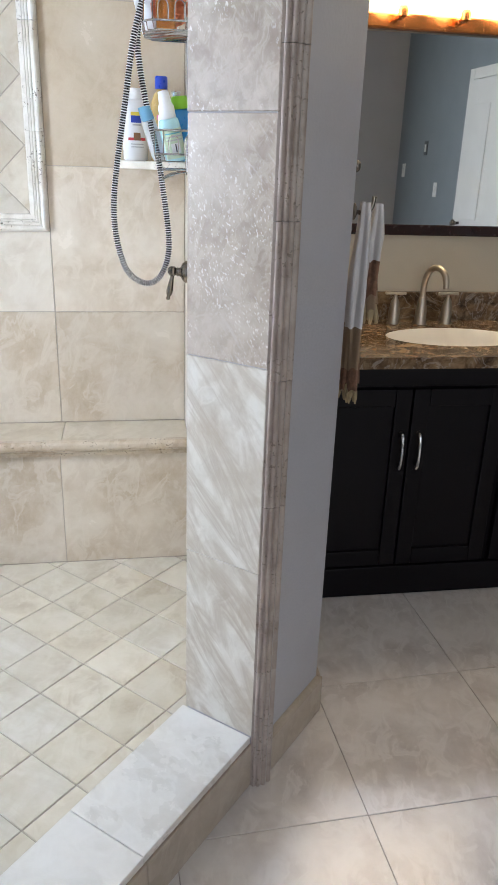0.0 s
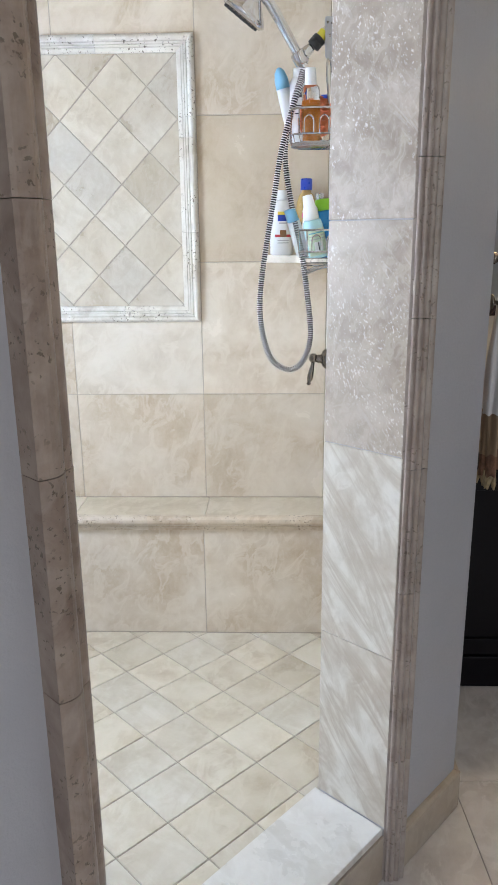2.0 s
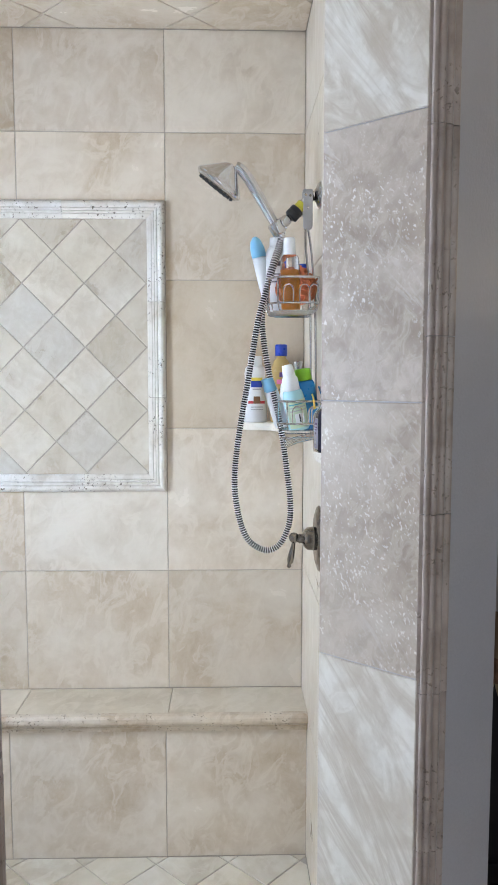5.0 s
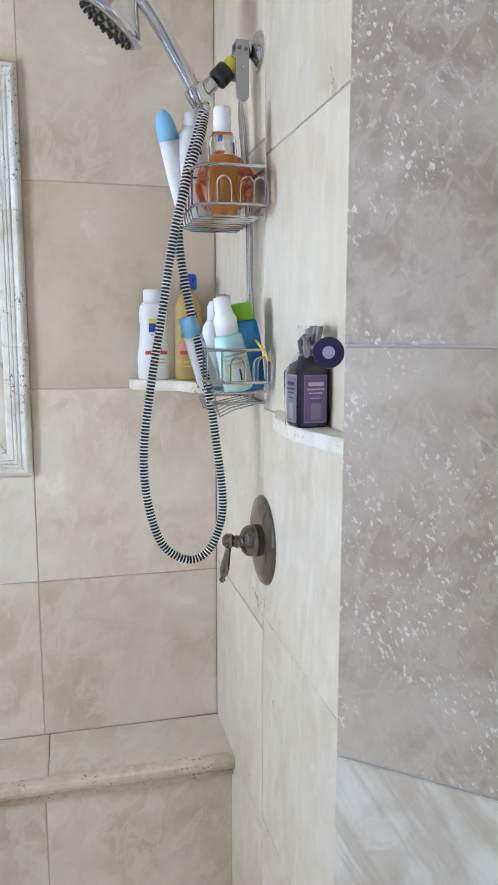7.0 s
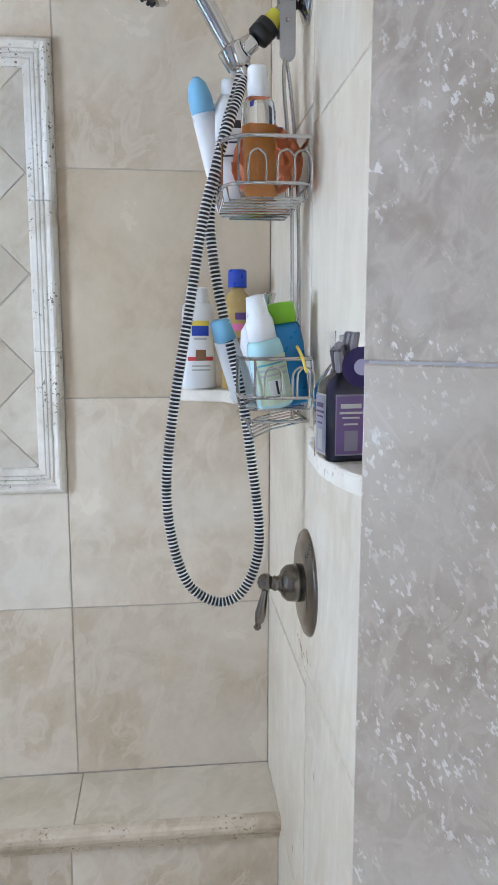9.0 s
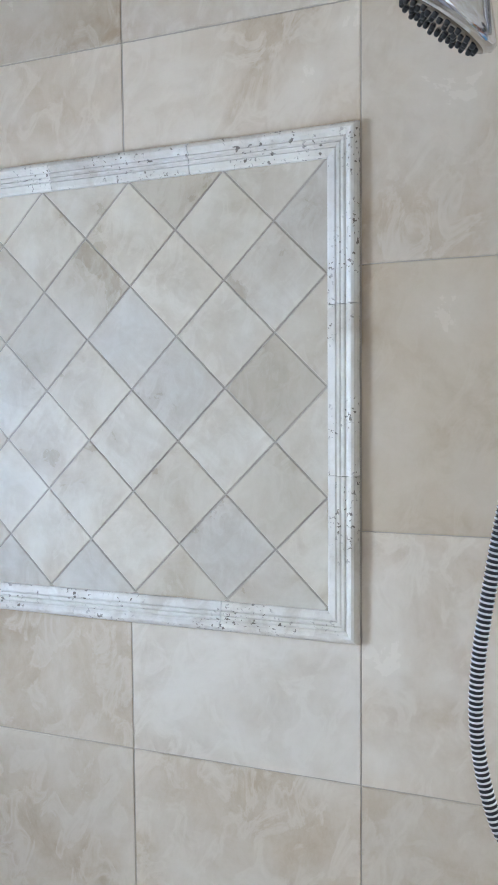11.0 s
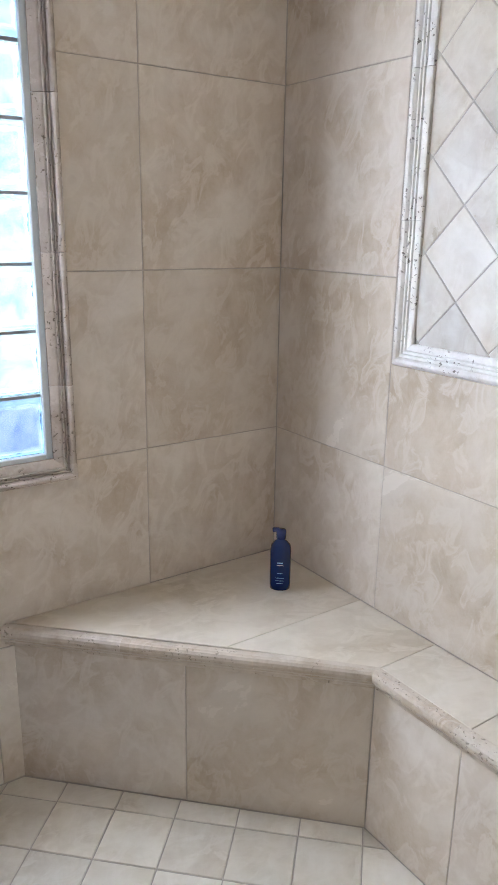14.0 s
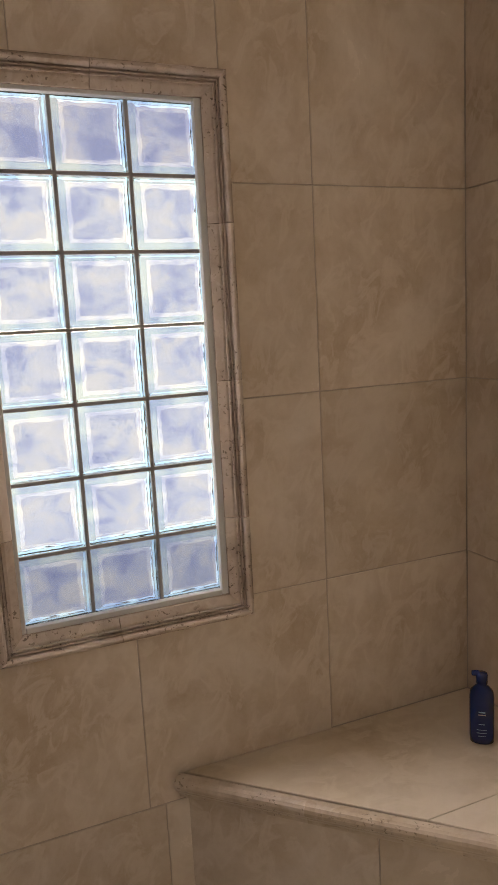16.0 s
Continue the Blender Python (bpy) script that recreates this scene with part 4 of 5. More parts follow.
# ---- wire caddy ----
caddy = empty("shower_caddy", "chrome wire shower caddy with two baskets, hung from the arm", "caddy", m=pose(-0.03, -0.41, 2.0))
hanger = part("hanger", join_bm(box(-0.042, -0.018, -0.4275, -0.4245, 1.945, 2.036, bevel=0.0013), box(-0.042, -0.018, -0.3955, -0.3925, 1.975, 2.036, bevel=0.0013), box(-0.042, -0.018, -0.424, -0.396, 2.0335, 2.0365, bevel=0.0013),
                                lathe([(0.0105, 0.0), (0.012, 0.001), (0.012, 0.005), (0.0105, 0.006)], 18, ring_to((-0.030, -0.422, 1.945), (-0.030, -1.0, 1.945)))), M_zinc, caddy, "grey steel clamp over the arm")
for rx, rz in ((-0.036, 2.022), (-0.024, 2.020), (-0.030, 1.990)):
    part("rivet", lathe([(0.0032, 0.0), (0.0030, 0.0016), (0.0018, 0.0022), (0.0, 0.0022)], 12, ring_to((rx, -0.4275, rz), (rx, -1.0, rz))), M_nickel if rz > 2.0 else M_steel, hanger)
for dx, dy in ((-0.012, -0.022), (0.006, 0.022)):
    part("upright", tube(spline([(-0.030, -0.41 + dy * 0.4, 1.955), (-0.024 + dx, -0.41 + dy, 1.90), (-0.012 + dx, -0.41 + dy, 1.76), (-0.008 + dx, -0.41 + dy, 1.58), (-0.006 + dx, -0.41 + dy, 1.40)], 6), 0.0030, 8), M_steel, caddy, smooth=True)


def loop_wire(x0, x1, y0, y1, z, r=0.0024, corner=0.045):
    """A closed wire, rounded at the front corners."""
    pts = []
    for cx, cy, a0, c in ((x1 - 0.012, y0 + 0.012, -90, 0.012), (x1 - 0.012, y1 - 0.012, 0, 0.012), (x0 + corner, y1 - corner, 90, corner), (x0 + corner, y0 + corner, 180, corner)):
        for k in range(7):
            a = radians(a0 + 15 * k)
            pts.append((cx + c * math.cos(a), cy + c * math.sin(a), z))
    return tube(pts, r, 8, closed=True)


def basket(name, x0, x1, y0, y1, z0, z1, label):
    b = part(name, join_bm(loop_wire(x0, x1, y0, y1, z1, 0.0030), loop_wire(x0, x1, y0, y1, z0 + 0.018, 0.0026)), M_steel, caddy, label, smooth=True)
    for i in range(9):
        y = y0 + 0.014 + (y1 - y0 - 0.028) * i / 8
        inset_x = 0.020 if i in (0, 8) else 0.006 if i in (1, 7) else 0.0
        part("wire", tube([(x0 + inset_x, y, z0 + 0.018), (x0 + inset_x + 0.004, y, z0), (x1 - 0.003, y, z0), (x1, y, z0 + 0.018)], 0.0018, 6), M_steel, b)
    for x in (x0 + 0.045, x0 + 0.085, x1 - 0.012):
        for y, s in ((y0, 1), (y1, -1)):
            part("wire", tube(spline([(x - 0.012, y, z0 + 0.018), (x - 0.012, y, z0 + 0.048), (x - 0.008, y, z0 + 0.058), (x, y, z0 + 0.062), (x + 0.008, y, z0 + 0.058), (x + 0.012, y, z0 + 0.048), (x + 0.012, y, z0 + 0.018)], 3), 0.0018, 6), M_steel, b)
    for i in range(5):
        y = y0 + 0.05 + (y1 - y0 - 0.10) * i / 4
        part("wire", tube([(x0, y, z0 + 0.018), (x0, y, z1)], 0.0018, 6), M_steel, b)
    for x, y in ((x0 + 0.020, y0 + 0.010), (x1 - 0.002, y0 + 0.004), (x1 - 0.002, y1 - 0.004)):
        part("wire", tube([(x, y, z0 + 0.018), (x, y, z1)], 0.0022, 6), M_steel, b)
    return b


basket("basket", -0.132, -0.012, -0.530, -0.300, 1.722, 1.802, "upper wire basket")
basket("basket", -0.108, -0.004, -0.530, -0.300, 1.424, 1.498, "lower wire basket")
tray = part("soap_rack", loop_wire(-0.098, -0.004, -0.500, -0.330, 1.404, 0.0026, 0.03), M_steel, caddy, "small wire soap rack", smooth=True)
for i in range(6):
    y = -0.492 + 0.031 * i
    part("wire", tube([(-0.096, y, 1.404), (-0.088, y - 0.004, 1.380), (-0.060, y, 1.392), (-0.006, y, 1.404)], 0.0016, 6), M_steel, tray)
part("wire", tube([(-0.006, -0.36, 1.404), (-0.006, -0.36, 1.44)], 0.0022, 6), M_steel, tray)

# ---- bottles ----
def oval(profile, squash, n=28, a0=0.0, a1=2 * math.pi, off=0.0, z0=None, z1=None, power=2.0):
    """A bottle's skin from (radius, height) rings, flattened front to back; or a label on it."""
    def at(z):
        for (ra, za), (rb, zb) in zip(profile, profile[1:]):
            if za <= z <= zb:
                return ra + (rb - ra) * ((z - za) / (zb - za) if zb > za else 0)
        return profile[-1][0]
    full = a1 - a0 > 6.2
    rows = profile if z0 is None else [(at(z0 + (z1 - z0) * k / 4), z0 + (z1 - z0) * k / 4) for k in range(5)]
    bm = bmesh.new()
    rings = []
    for r, z in rows:
        ring = []
        for i in range(n if full else n + 1):
            a = a0 + (a1 - a0) * i / n
            c, s = math.cos(a), math.sin(a)
            k = (abs(c) ** power + abs(s) ** power) ** (-1 / power)
            ring.append(bm.verts.new(((r + off) * k * c, (r * squash + off) * k * s, z)))
        rings.append(ring)
    for a, b in zip(rings, rings[1:]):
        for i in range(n):
            j = (i + 1) % len(a)
            bm.faces.new((a[i], a[j], b[j], b[i]))
    if full:
        bm.faces.new(rings[0])
        bm.faces.new(rings[-1])
    return bm


def bottle(name, label, m, profile, squash, mat, cap=None, labels=(), category="bottle", power=2.4, liquid=None):
    """labels: rows of (z0, z1, half width in radians, offset, material, part name)."""
    b = empty(name, label, category, m=m)
    part("body", oval(profile, squash, power=power), mat, b, m=m, smooth=True)
    if liquid:
        part("liquid", oval([(r - 0.0022, z) for r, z in profile if z <= liquid[0]], squash, power=power), liquid[1], b, liquid[2], m=m, smooth=True)
    if cap:
        cp, cm, cl = cap
        part("cap", lathe(cp, 24), cm, b, cl, m=m, smooth=True)
    for z0, z1, half, off, lm, pn in labels:
        part(pn, oval(profile, squash, 14, -math.pi / 2 - half, -math.pi / 2 + half, off, z0, z1, power), lm, b, m=m, smooth=True)
    return b


def ink(name, rgb, rough=0.4):
    return plain(name, rgb, rough, wear=0.03)


I_white, I_blue, I_navy, I_red, I_pink = ink("white_plastic", (0.78, 0.79, 0.80), 0.3), ink("blue_cap", (0.02, 0.06, 0.42), 0.3), ink("navy_plastic", (0.012, 0.03, 0.13), 0.2), ink("red_ink", (0.55, 0.05, 0.06)), ink("pink_ink", (0.72, 0.18, 0.36))
I_sky, I_teal, I_green, I_lime, I_yellow = ink("sky_blue_plastic", (0.22, 0.50, 0.72), 0.35), ink("teal_ink", (0.12, 0.42, 0.52)), ink("pale_green_ink", (0.55, 0.66, 0.50)), ink("lime_cap", (0.22, 0.52, 0.03), 0.35), ink("yellow_ink", (0.75, 0.58, 0.08))
I_aqua, I_dark, I_grey, I_purple, I_lilac = ink("blue_bottle", (0.01, 0.19, 0.47), 0.3), ink("dark_ink", (0.03, 0.03, 0.04)), ink("grey_ink", (0.45, 0.46, 0.47)), ink("purple_label", (0.11, 0.055, 0.20)), ink("lilac_label", (0.33, 0.30, 0.42))
I_tan = ink("tan_shampoo", (0.47, 0.33, 0.13), 0.25)
I_brown = ink("brown_ink", (0.22, 0.11, 0.05))


def clear(name, rgb, rough=0.04, trans=1.0):
    m, nt, b = nodes_of(name)
    b.inputs["Base Color"].default_value, b.inputs["Roughness"].default_value = (*rgb, 1), rough
    b.inputs["Transmission Weight"].default_value, b.inputs["IOR"].default_value = trans, 1.42
    return m


G_clear, G_amber = clear("clear_plastic", (0.95, 0.97, 0.97)), plain("amber_gel", (0.80, 0.31, 0.07), 0.15, wear=0.12, wear_scale=20)
G_purple = plain("dark_purple_gel", (0.030, 0.030, 0.060), 0.12, coat=0.5)
G_wrap = clear("cellophane", (0.96, 0.96, 0.97), 0.08)

FACING = 14
sh = [(0.030, 0.0), (0.037, 0.004), (0.038, 0.05), (0.033, 0.085), (0.031, 0.12), (0.033, 0.150), (0.030, 0.168), (0.022, 0.176)]
bottle("shampoo_bottle", "white shampoo bottle with a printed front on the corner shelf", pose(-0.152, -0.058, SZ, 0, 0, FACING), sh, 0.62, I_white,
             ([(0.0, 0.174), (0.022, 0.174), (0.022, 0.200), (0.020, 0.204), (0.0, 0.204)], I_white, ""),
             ((0.128, 0.138, 0.55, 0.0008, I_yellow, "label_band"), (0.108, 0.128, 0.55, 0.0008, I_blue, "label_patch"), (0.100, 0.104, 0.4, 0.0008, I_grey, "print_line"), (0.058, 0.080, 0.30, 0.0008, I_brown, "label_picture"), (0.058, 0.066, 0.75, 0.0006, I_red, "label_picture"),
              (0.046, 0.049, 0.5, 0.0008, I_grey, "print_line"), (0.038, 0.041, 0.5, 0.0008, I_grey, "print_line")))
tn = [(0.026, 0.0), (0.033, 0.004), (0.033, 0.14), (0.031, 0.165), (0.022, 0.190), (0.014, 0.198), (0.014, 0.205)]
sb2 = bottle("shampoo_bottle", "tan shampoo bottle with a blue cap on the corner shelf", pose(-0.072, -0.070, SZ, 0, 0, FACING), tn, 0.62, I_tan,
             ([(0.0, 0.204), (0.019, 0.204), (0.019, 0.236), (0.017, 0.239), (0.0, 0.239)], I_blue, "blue flip cap"),
             ((0.140, 0.154, 0.35, 0.0008, I_purple, "label_patch"), (0.118, 0.132, 0.6, 0.0008, I_pink, "label_patch"), (0.070, 0.082, 0.9, 0.0008, I_pink, "label_band"), (0.058, 0.066, 0.9, 0.0008, I_red, "label_band"), (0.040, 0.043, 0.6, 0.0008, I_yellow, "print_line"), (0.030, 0.033, 0.6, 0.0008, I_yellow, "print_line")))
word = bpy.data.curves.new("word", "FONT")
word.body, word.size, word.extrude, word.align_x = "SHAMPOO", 0.0125, 0.0003, "CENTER"
wo = new("lettering", word)
wo.matrix_basis = pose(-0.072, -0.070, SZ, 0, 0, FACING) @ pose(0, -0.0222, 0.096, 90, 0, 0)
word.materials.append(I_dark)
under(wo, sb2)

# upper basket
zb1 = 1.7245
bottle("body_wash_bottle", "clear bottle of amber body wash with white cap", pose(-0.078, -0.492, zb1, 2, -2, 8), [(0.021, 0.0), (0.0235, 0.003), (0.024, 0.098), (0.024, 0.115), (0.022, 0.128), (0.016, 0.136)], 0.8, G_clear,
       ([(0.0, 0.134), (0.0150, 0.134), (0.0145, 0.172), (0.0125, 0.176), (0.0, 0.176)], I_white, "white cap"), (), liquid=(0.100, G_amber, "amber liquid"))
bottle("lotion_bottle", "white lotion bottle with dark print in the basket", pose(-0.100, -0.348, zb1, 0, -3, 10), [(0.026, 0.0), (0.030, 0.004), (0.031, 0.12), (0.026, 0.165), (0.016, 0.182)], 0.6, I_white,
       ([(0.0, 0.180), (0.015, 0.180), (0.013, 0.204), (0.0, 0.206)], I_white, ""), ((0.128, 0.140, 0.35, 0.0008, I_dark, "label_patch"), (0.105, 0.108, 0.6, 0.0008, I_dark, "print_line"), (0.085, 0.088, 0.6, 0.0008, I_dark, "print_line")))
bottle("deodorant_tube", "slim white tube with a pale blue tip leaning in the basket", pose(-0.116, -0.345, zb1 + 0.008, 0, -14, 10), [(0.014, 0.0), (0.017, 0.01), (0.019, 0.08), (0.019, 0.150)], 0.7, I_white,
       ([(0.0, 0.148), (0.0195, 0.148), (0.0190, 0.172), (0.014, 0.192), (0.006, 0.202), (0.0, 0.204)], I_sky, "pale blue rounded tip"))
bottle("small_bottle", "small clear bottle with a blue cap in the basket", pose(-0.034, -0.340, zb1, 0, 0, 0), [(0.018, 0.0), (0.020, 0.003), (0.020, 0.10), (0.010, 0.118)], 0.8, G_clear,
       ([(0.0, 0.116), (0.013, 0.116), (0.012, 0.136), (0.0, 0.137)], I_blue, "blue cap"))


def puff(r):
    bm = bmesh.new()
    for k in range(90):
        n = Vector((random.gauss(0, 1), random.gauss(0, 1), random.gauss(0, 1))).normalized()
        t = n.orthogonal().normalized()
        s = n.cross(t)
        w, base = random.uniform(0.010, 0.016), random.uniform(0.55, 0.80)
        ph = random.uniform(0, 6.3)
        ring0, ring1 = [], []
        for i in range(12):
            a = 2 * math.pi * i / 12
            fl = 1 + 0.25 * math.sin(3 * a + ph)
            ring0.append(bm.verts.new(n * r * base * 0.75 + (t * math.cos(a) + s * math.sin(a)) * w * 0.35))
            ring1.append(bm.verts.new((n * r * (base + 0.22 + 0.05 * math.sin(4 * a + ph)) + (t * math.cos(a) + s * math.sin(a)) * w * fl).normalized() * r * (base + 0.20)))
        for i in range(12):
            bm.faces.new((ring0[i], ring0[(i + 1) % 12], ring1[(i + 1) % 12], ring1[i]))
    bmesh.ops.create_icosphere(bm, subdivisions=3, radius=r * 0.82)
    return bm


tagged(part("bath_puff", puff(0.058), plain("orange_mesh", (0.80, 0.27, 0.12), 0.6, grain=0.35, grain_scale=400, bump=0.002, wear=0.12, wear_scale=30), m=pose(-0.056, -0.408, zb1 + 0.066)), "orange mesh bath puff in the wire basket", "puff")
# lower basket
zb2 = 1.4265
bottle("foam_bottle", "pump foam bottle with clear cap and pale label in the basket", pose(-0.054, -0.494, zb2, 3, -13, 12), [(0.022, 0.0), (0.0265, 0.004), (0.0265, 0.085), (0.024, 0.098), (0.018, 0.104)], 0.85, ink("pale_aqua_bottle", (0.42, 0.68, 0.72), 0.25),
       ([(0.0, 0.102), (0.0205, 0.102), (0.0205, 0.128), (0.016, 0.138), (0.013, 0.165), (0.0, 0.167)], I_white, "white pump under a clear cap"),
       ((0.008, 0.078, 1.15, 0.0007, I_green, "label_patch"), (0.020, 0.044, 0.42, 0.0013, I_white, "barcode_patch"), *[(0.022, 0.042, 0.06 + 0.0 * k, 0.0018, I_dark, "print_line") for k in range(1)],
        (0.050, 0.053, 0.8, 0.0013, I_grey, "print_line"), (0.058, 0.061, 0.8, 0.0013, I_grey, "print_line"), (0.066, 0.069, 0.8, 0.0013, I_teal, "print_line")))
bottle("conditioner_bottle", "bright blue bottle with a lime green cap in the basket", pose(-0.026, -0.480, zb2 + 0.002, 0, -8, 5), [(0.022, 0.0), (0.026, 0.004), (0.0275, 0.09), (0.025, 0.115), (0.020, 0.124)], 0.72, I_aqua,
       ([(0.0, 0.122), (0.0205, 0.122), (0.0205, 0.148), (0.0185, 0.152), (0.0, 0.153)], I_lime, "lime green cap"))
bottle("cream_tube", "white cream tube with a blue cap leaning in the basket", pose(-0.092, -0.415, zb2 + 0.004, 0, -20, 20), [(0.018, 0.0), (0.021, 0.01), (0.019, 0.10)], 0.5, I_white,
       ([(0.0, 0.098), (0.0175, 0.098), (0.016, 0.132), (0.0, 0.133)], I_sky, "pale blue cap"))
bottle("spray_bottle", "slim white spray bottle in the basket", pose(-0.080, -0.370, zb2, 0, 2, 0), [(0.016, 0.0), (0.018, 0.003), (0.018, 0.11), (0.010, 0.125)], 1.0, I_white, ([(0.0, 0.123), (0.010, 0.123), (0.011, 0.150), (0.006, 0.160), (0.0, 0.160)], I_white, ""))
rz = empty("razor", "metal razor standing handle up in the wire basket", "razor", m=pose(-0.045, -0.335, zb2))
part("grip", lathe([(0.005, 0.0), (0.006, 0.05), (0.005, 0.12), (0.008, 0.15), (0.013, 0.168), (0.013, 0.172), (0.0, 0.174)], 16, pose(-0.045, -0.335, zb2 + 0.002)), M_chrome, rz, smooth=True)
tb = empty("toothbrush", "thin yellow plastic handle lying over the basket rim", "brush", m=pose(-0.02, -0.5, 1.51))
part("grip", tube(spline([(-0.024, -0.440, 1.530), (-0.024, -0.530, 1.506), (-0.030, -0.610, 1.484)], 6), 0.0024, 8), I_yellow, tb, smooth=True)

I_navy2 = ink("deep_purple", (0.022, 0.014, 0.062))
# gift set on the jamb-side shelf
gs = empty("bath_gift_set", "dark purple bath bottles wrapped in cellophane with a grey bow", "bottle", m=pose(-0.03, -0.80, SZ2))
gm = pose(-0.023, -0.790, SZ2, 0, 0, 8)
pr = [(0.0225, 0.0), (0.0250, 0.004), (0.0250, 0.076), (0.0225, 0.086), (0.013, 0.093), (0.0115, 0.099)]
bd = part("bottle", oval(pr, 0.92, power=6.0), G_purple, gs, "square dark purple bottle", m=gm, smooth=True)
for mid, mat, edge in ((-math.pi / 2, ink("violet_label", (0.20, 0.12, 0.34)), I_lilac), (-math.pi, ink("pale_lilac_label", (0.52, 0.52, 0.66)), I_white)):
    part("label_border", oval(pr, 0.92, 10, mid - 0.60, mid + 0.60, 0.0007, 0.007, 0.073, 6.0), edge, bd, m=gm, smooth=True)
    part("label_patch", oval(pr, 0.92, 10, mid - 0.56, mid + 0.56, 0.0011, 0.009, 0.071, 6.0), mat, bd, m=gm, smooth=True)
    for z0, z1, half in ((0.058, 0.063, 0.42), (0.052, 0.0545, 0.46), (0.047, 0.049, 0.36), (0.040, 0.042, 0.30)):
        part("print_line", oval(pr, 0.92, 8, mid - half, mid + half, 0.0015, z0, z1, 6.0), I_white if mat.name == "violet_label" else I_purple, bd, m=gm, smooth=True)
    part("label_picture", oval(pr, 0.92, 8, mid - 0.26, mid + 0.30, 0.0015, 0.012, 0.034, 6.0), I_lilac if mat.name == "violet_label" else I_white, bd, m=gm, smooth=True)
part("pump", lathe([(0.010, 0.098), (0.010, 0.112), (0.006, 0.115), (0.006, 0.135), (0.0, 0.136)], 14), I_white, bd, m=gm, smooth=True)


def wrap():
    """Cellophane gathered at the neck, flaring in a tuft above."""
    bm = bmesh.new()
    rings = []
    for z, r, wob in ((0.001, 0.0275, 0.02), (0.03, 0.0285, 0.03), (0.075, 0.0285, 0.05), (0.094, 0.021, 0.16), (0.106, 0.0125, 0.10), (0.120, 0.0125, 0.30), (0.140, 0.0155, 0.45)):
        ring = []
        for i in range(36):
            a = 2 * math.pi * i / 36
            c, q = math.cos(a), math.sin(a)
            p = 5.0 if z < 0.09 else 2.0
            k = (abs(c) ** p + abs(q) ** p) ** (-1 / p) * (1 + wob * math.sin(7 * a + 40 * z) * 0.6 + wob * 0.4 * math.sin(11 * a))
            ring.append(bm.verts.new((r * k * c * 0.98, r * k * q * 0.94, z + (0.010 * math.sin(5 * a) if z > 0.14 else 0))))
        rings.append(ring)
    for a, b in zip(rings, rings[1:]):
        for i in range(36):
            bm.faces.new((a[i], a[(i + 1) % 36], b[(i + 1) % 36], b[i]))
    return bm


G_wrap.node_tree.nodes["Principled BSDF"].inputs["IOR"].default_value = 1.015
part("cellophane", wrap(), G_wrap, gs, "clear gathered cellophane wrap", m=gm, smooth=True)
bw = plain("grey_ribbon", (0.23, 0.21, 0.23), 0.45)
for k in range(5):
    a = radians(-130 + 62 * k)
    c = Vector((-0.026, -0.806, SZ2 + 0.106))
    o1 = Vector((math.cos(a) * 0.018, math.sin(a) * 0.022, 0.012 + 0.020 * (k % 2)))
    part("ribbon", tube([c, c + o1 * 0.6 + Vector((0, 0, 0.012)), c + o1, c + o1 * 0.75 - Vector((0, 0, 0.016)), c + o1 * 0.2 - Vector((0, 0, 0.004))], 0.0042, 6), bw, gs, "grey ribbon bow")
part("tin_lid", lathe([(0.0, 0.0), (0.018, 0.0), (0.020, 0.003), (0.020, 0.010), (0.0, 0.012)], 28, ring_to((-0.022, -0.868, SZ2 + 0.104), (-0.067, -1.0, SZ2 + 0.117))), I_navy2, gs, "round purple tin lid")
part("tin_print", lathe([(0.0, 0.0118), (0.008, 0.0118), (0.008, 0.0126), (0.0, 0.0126)], 20, ring_to((-0.022, -0.868, SZ2 + 0.104), (-0.067, -1.0, SZ2 + 0.117))), I_lilac, gs)

# blue bottle on the corner seat
bt = [(0.021, 0.0), (0.0275, 0.004), (0.0285, 0.02), (0.0285, 0.118), (0.026, 0.132), (0.016, 0.143), (0.0105, 0.147), (0.0105, 0.153)]
BM = pose(-1.572, -0.142, ZL, 0, 0, -40 + 90)
cb = bottle("lotion_bottle", "dark blue bottle with a flip cap on the corner seat", BM, bt, 0.72, plain("dark_blue_plastic", (0.001, 0.014, 0.080), 0.11), ([(0.0, 0.151), (0.0135, 0.151), (0.0138, 0.172), (0.012, 0.176), (0.0, 0.177)], I_navy, "dark blue cap"),
            ((0.084, 0.087, 0.26, 0.0007, I_sky, "print_line"), (0.078, 0.0795, 0.30, 0.0007, I_grey, "print_line"), (0.054, 0.0555, 0.25, 0.0007, I_sky, "print_line"), (0.040, 0.041, 0.40, 0.0007, I_sky, "print_line"), (0.032, 0.033, 0.40, 0.0007, I_sky, "print_line"), (0.024, 0.025, 0.30, 0.0007, I_sky, "print_line")))
part("spout", box(-0.024, -0.004, -0.006, 0.006, 0.170, 0.181, bevel=0.003), I_navy, cb, m=pose(-1.572, -0.142, ZL, 0, 0, 60))

# ---- shower ceiling light ----
cl_ob = empty("ceiling_light", "white square ceiling fan light with a pale blue lens", "lamp", m=pose(-0.673, -0.553, ZT))
part("frame", join_bm(box(-0.793, -0.765, -0.675, -0.433, ZT - 0.014, ZT - 0.001, bevel=0.004), box(-0.583, -0.553, -0.675, -0.433, ZT - 0.014, ZT - 0.001, bevel=0.004),
                      box(-0.7645, -0.5835, -0.465, -0.433, ZT - 0.014, ZT - 0.001, bevel=0.004), box(-0.7645, -0.5835, -0.675, -0.645, ZT - 0.014, ZT - 0.001, bevel=0.004)), plain("white_enamel", (0.80, 0.81, 0.82), 0.3), cl_ob)
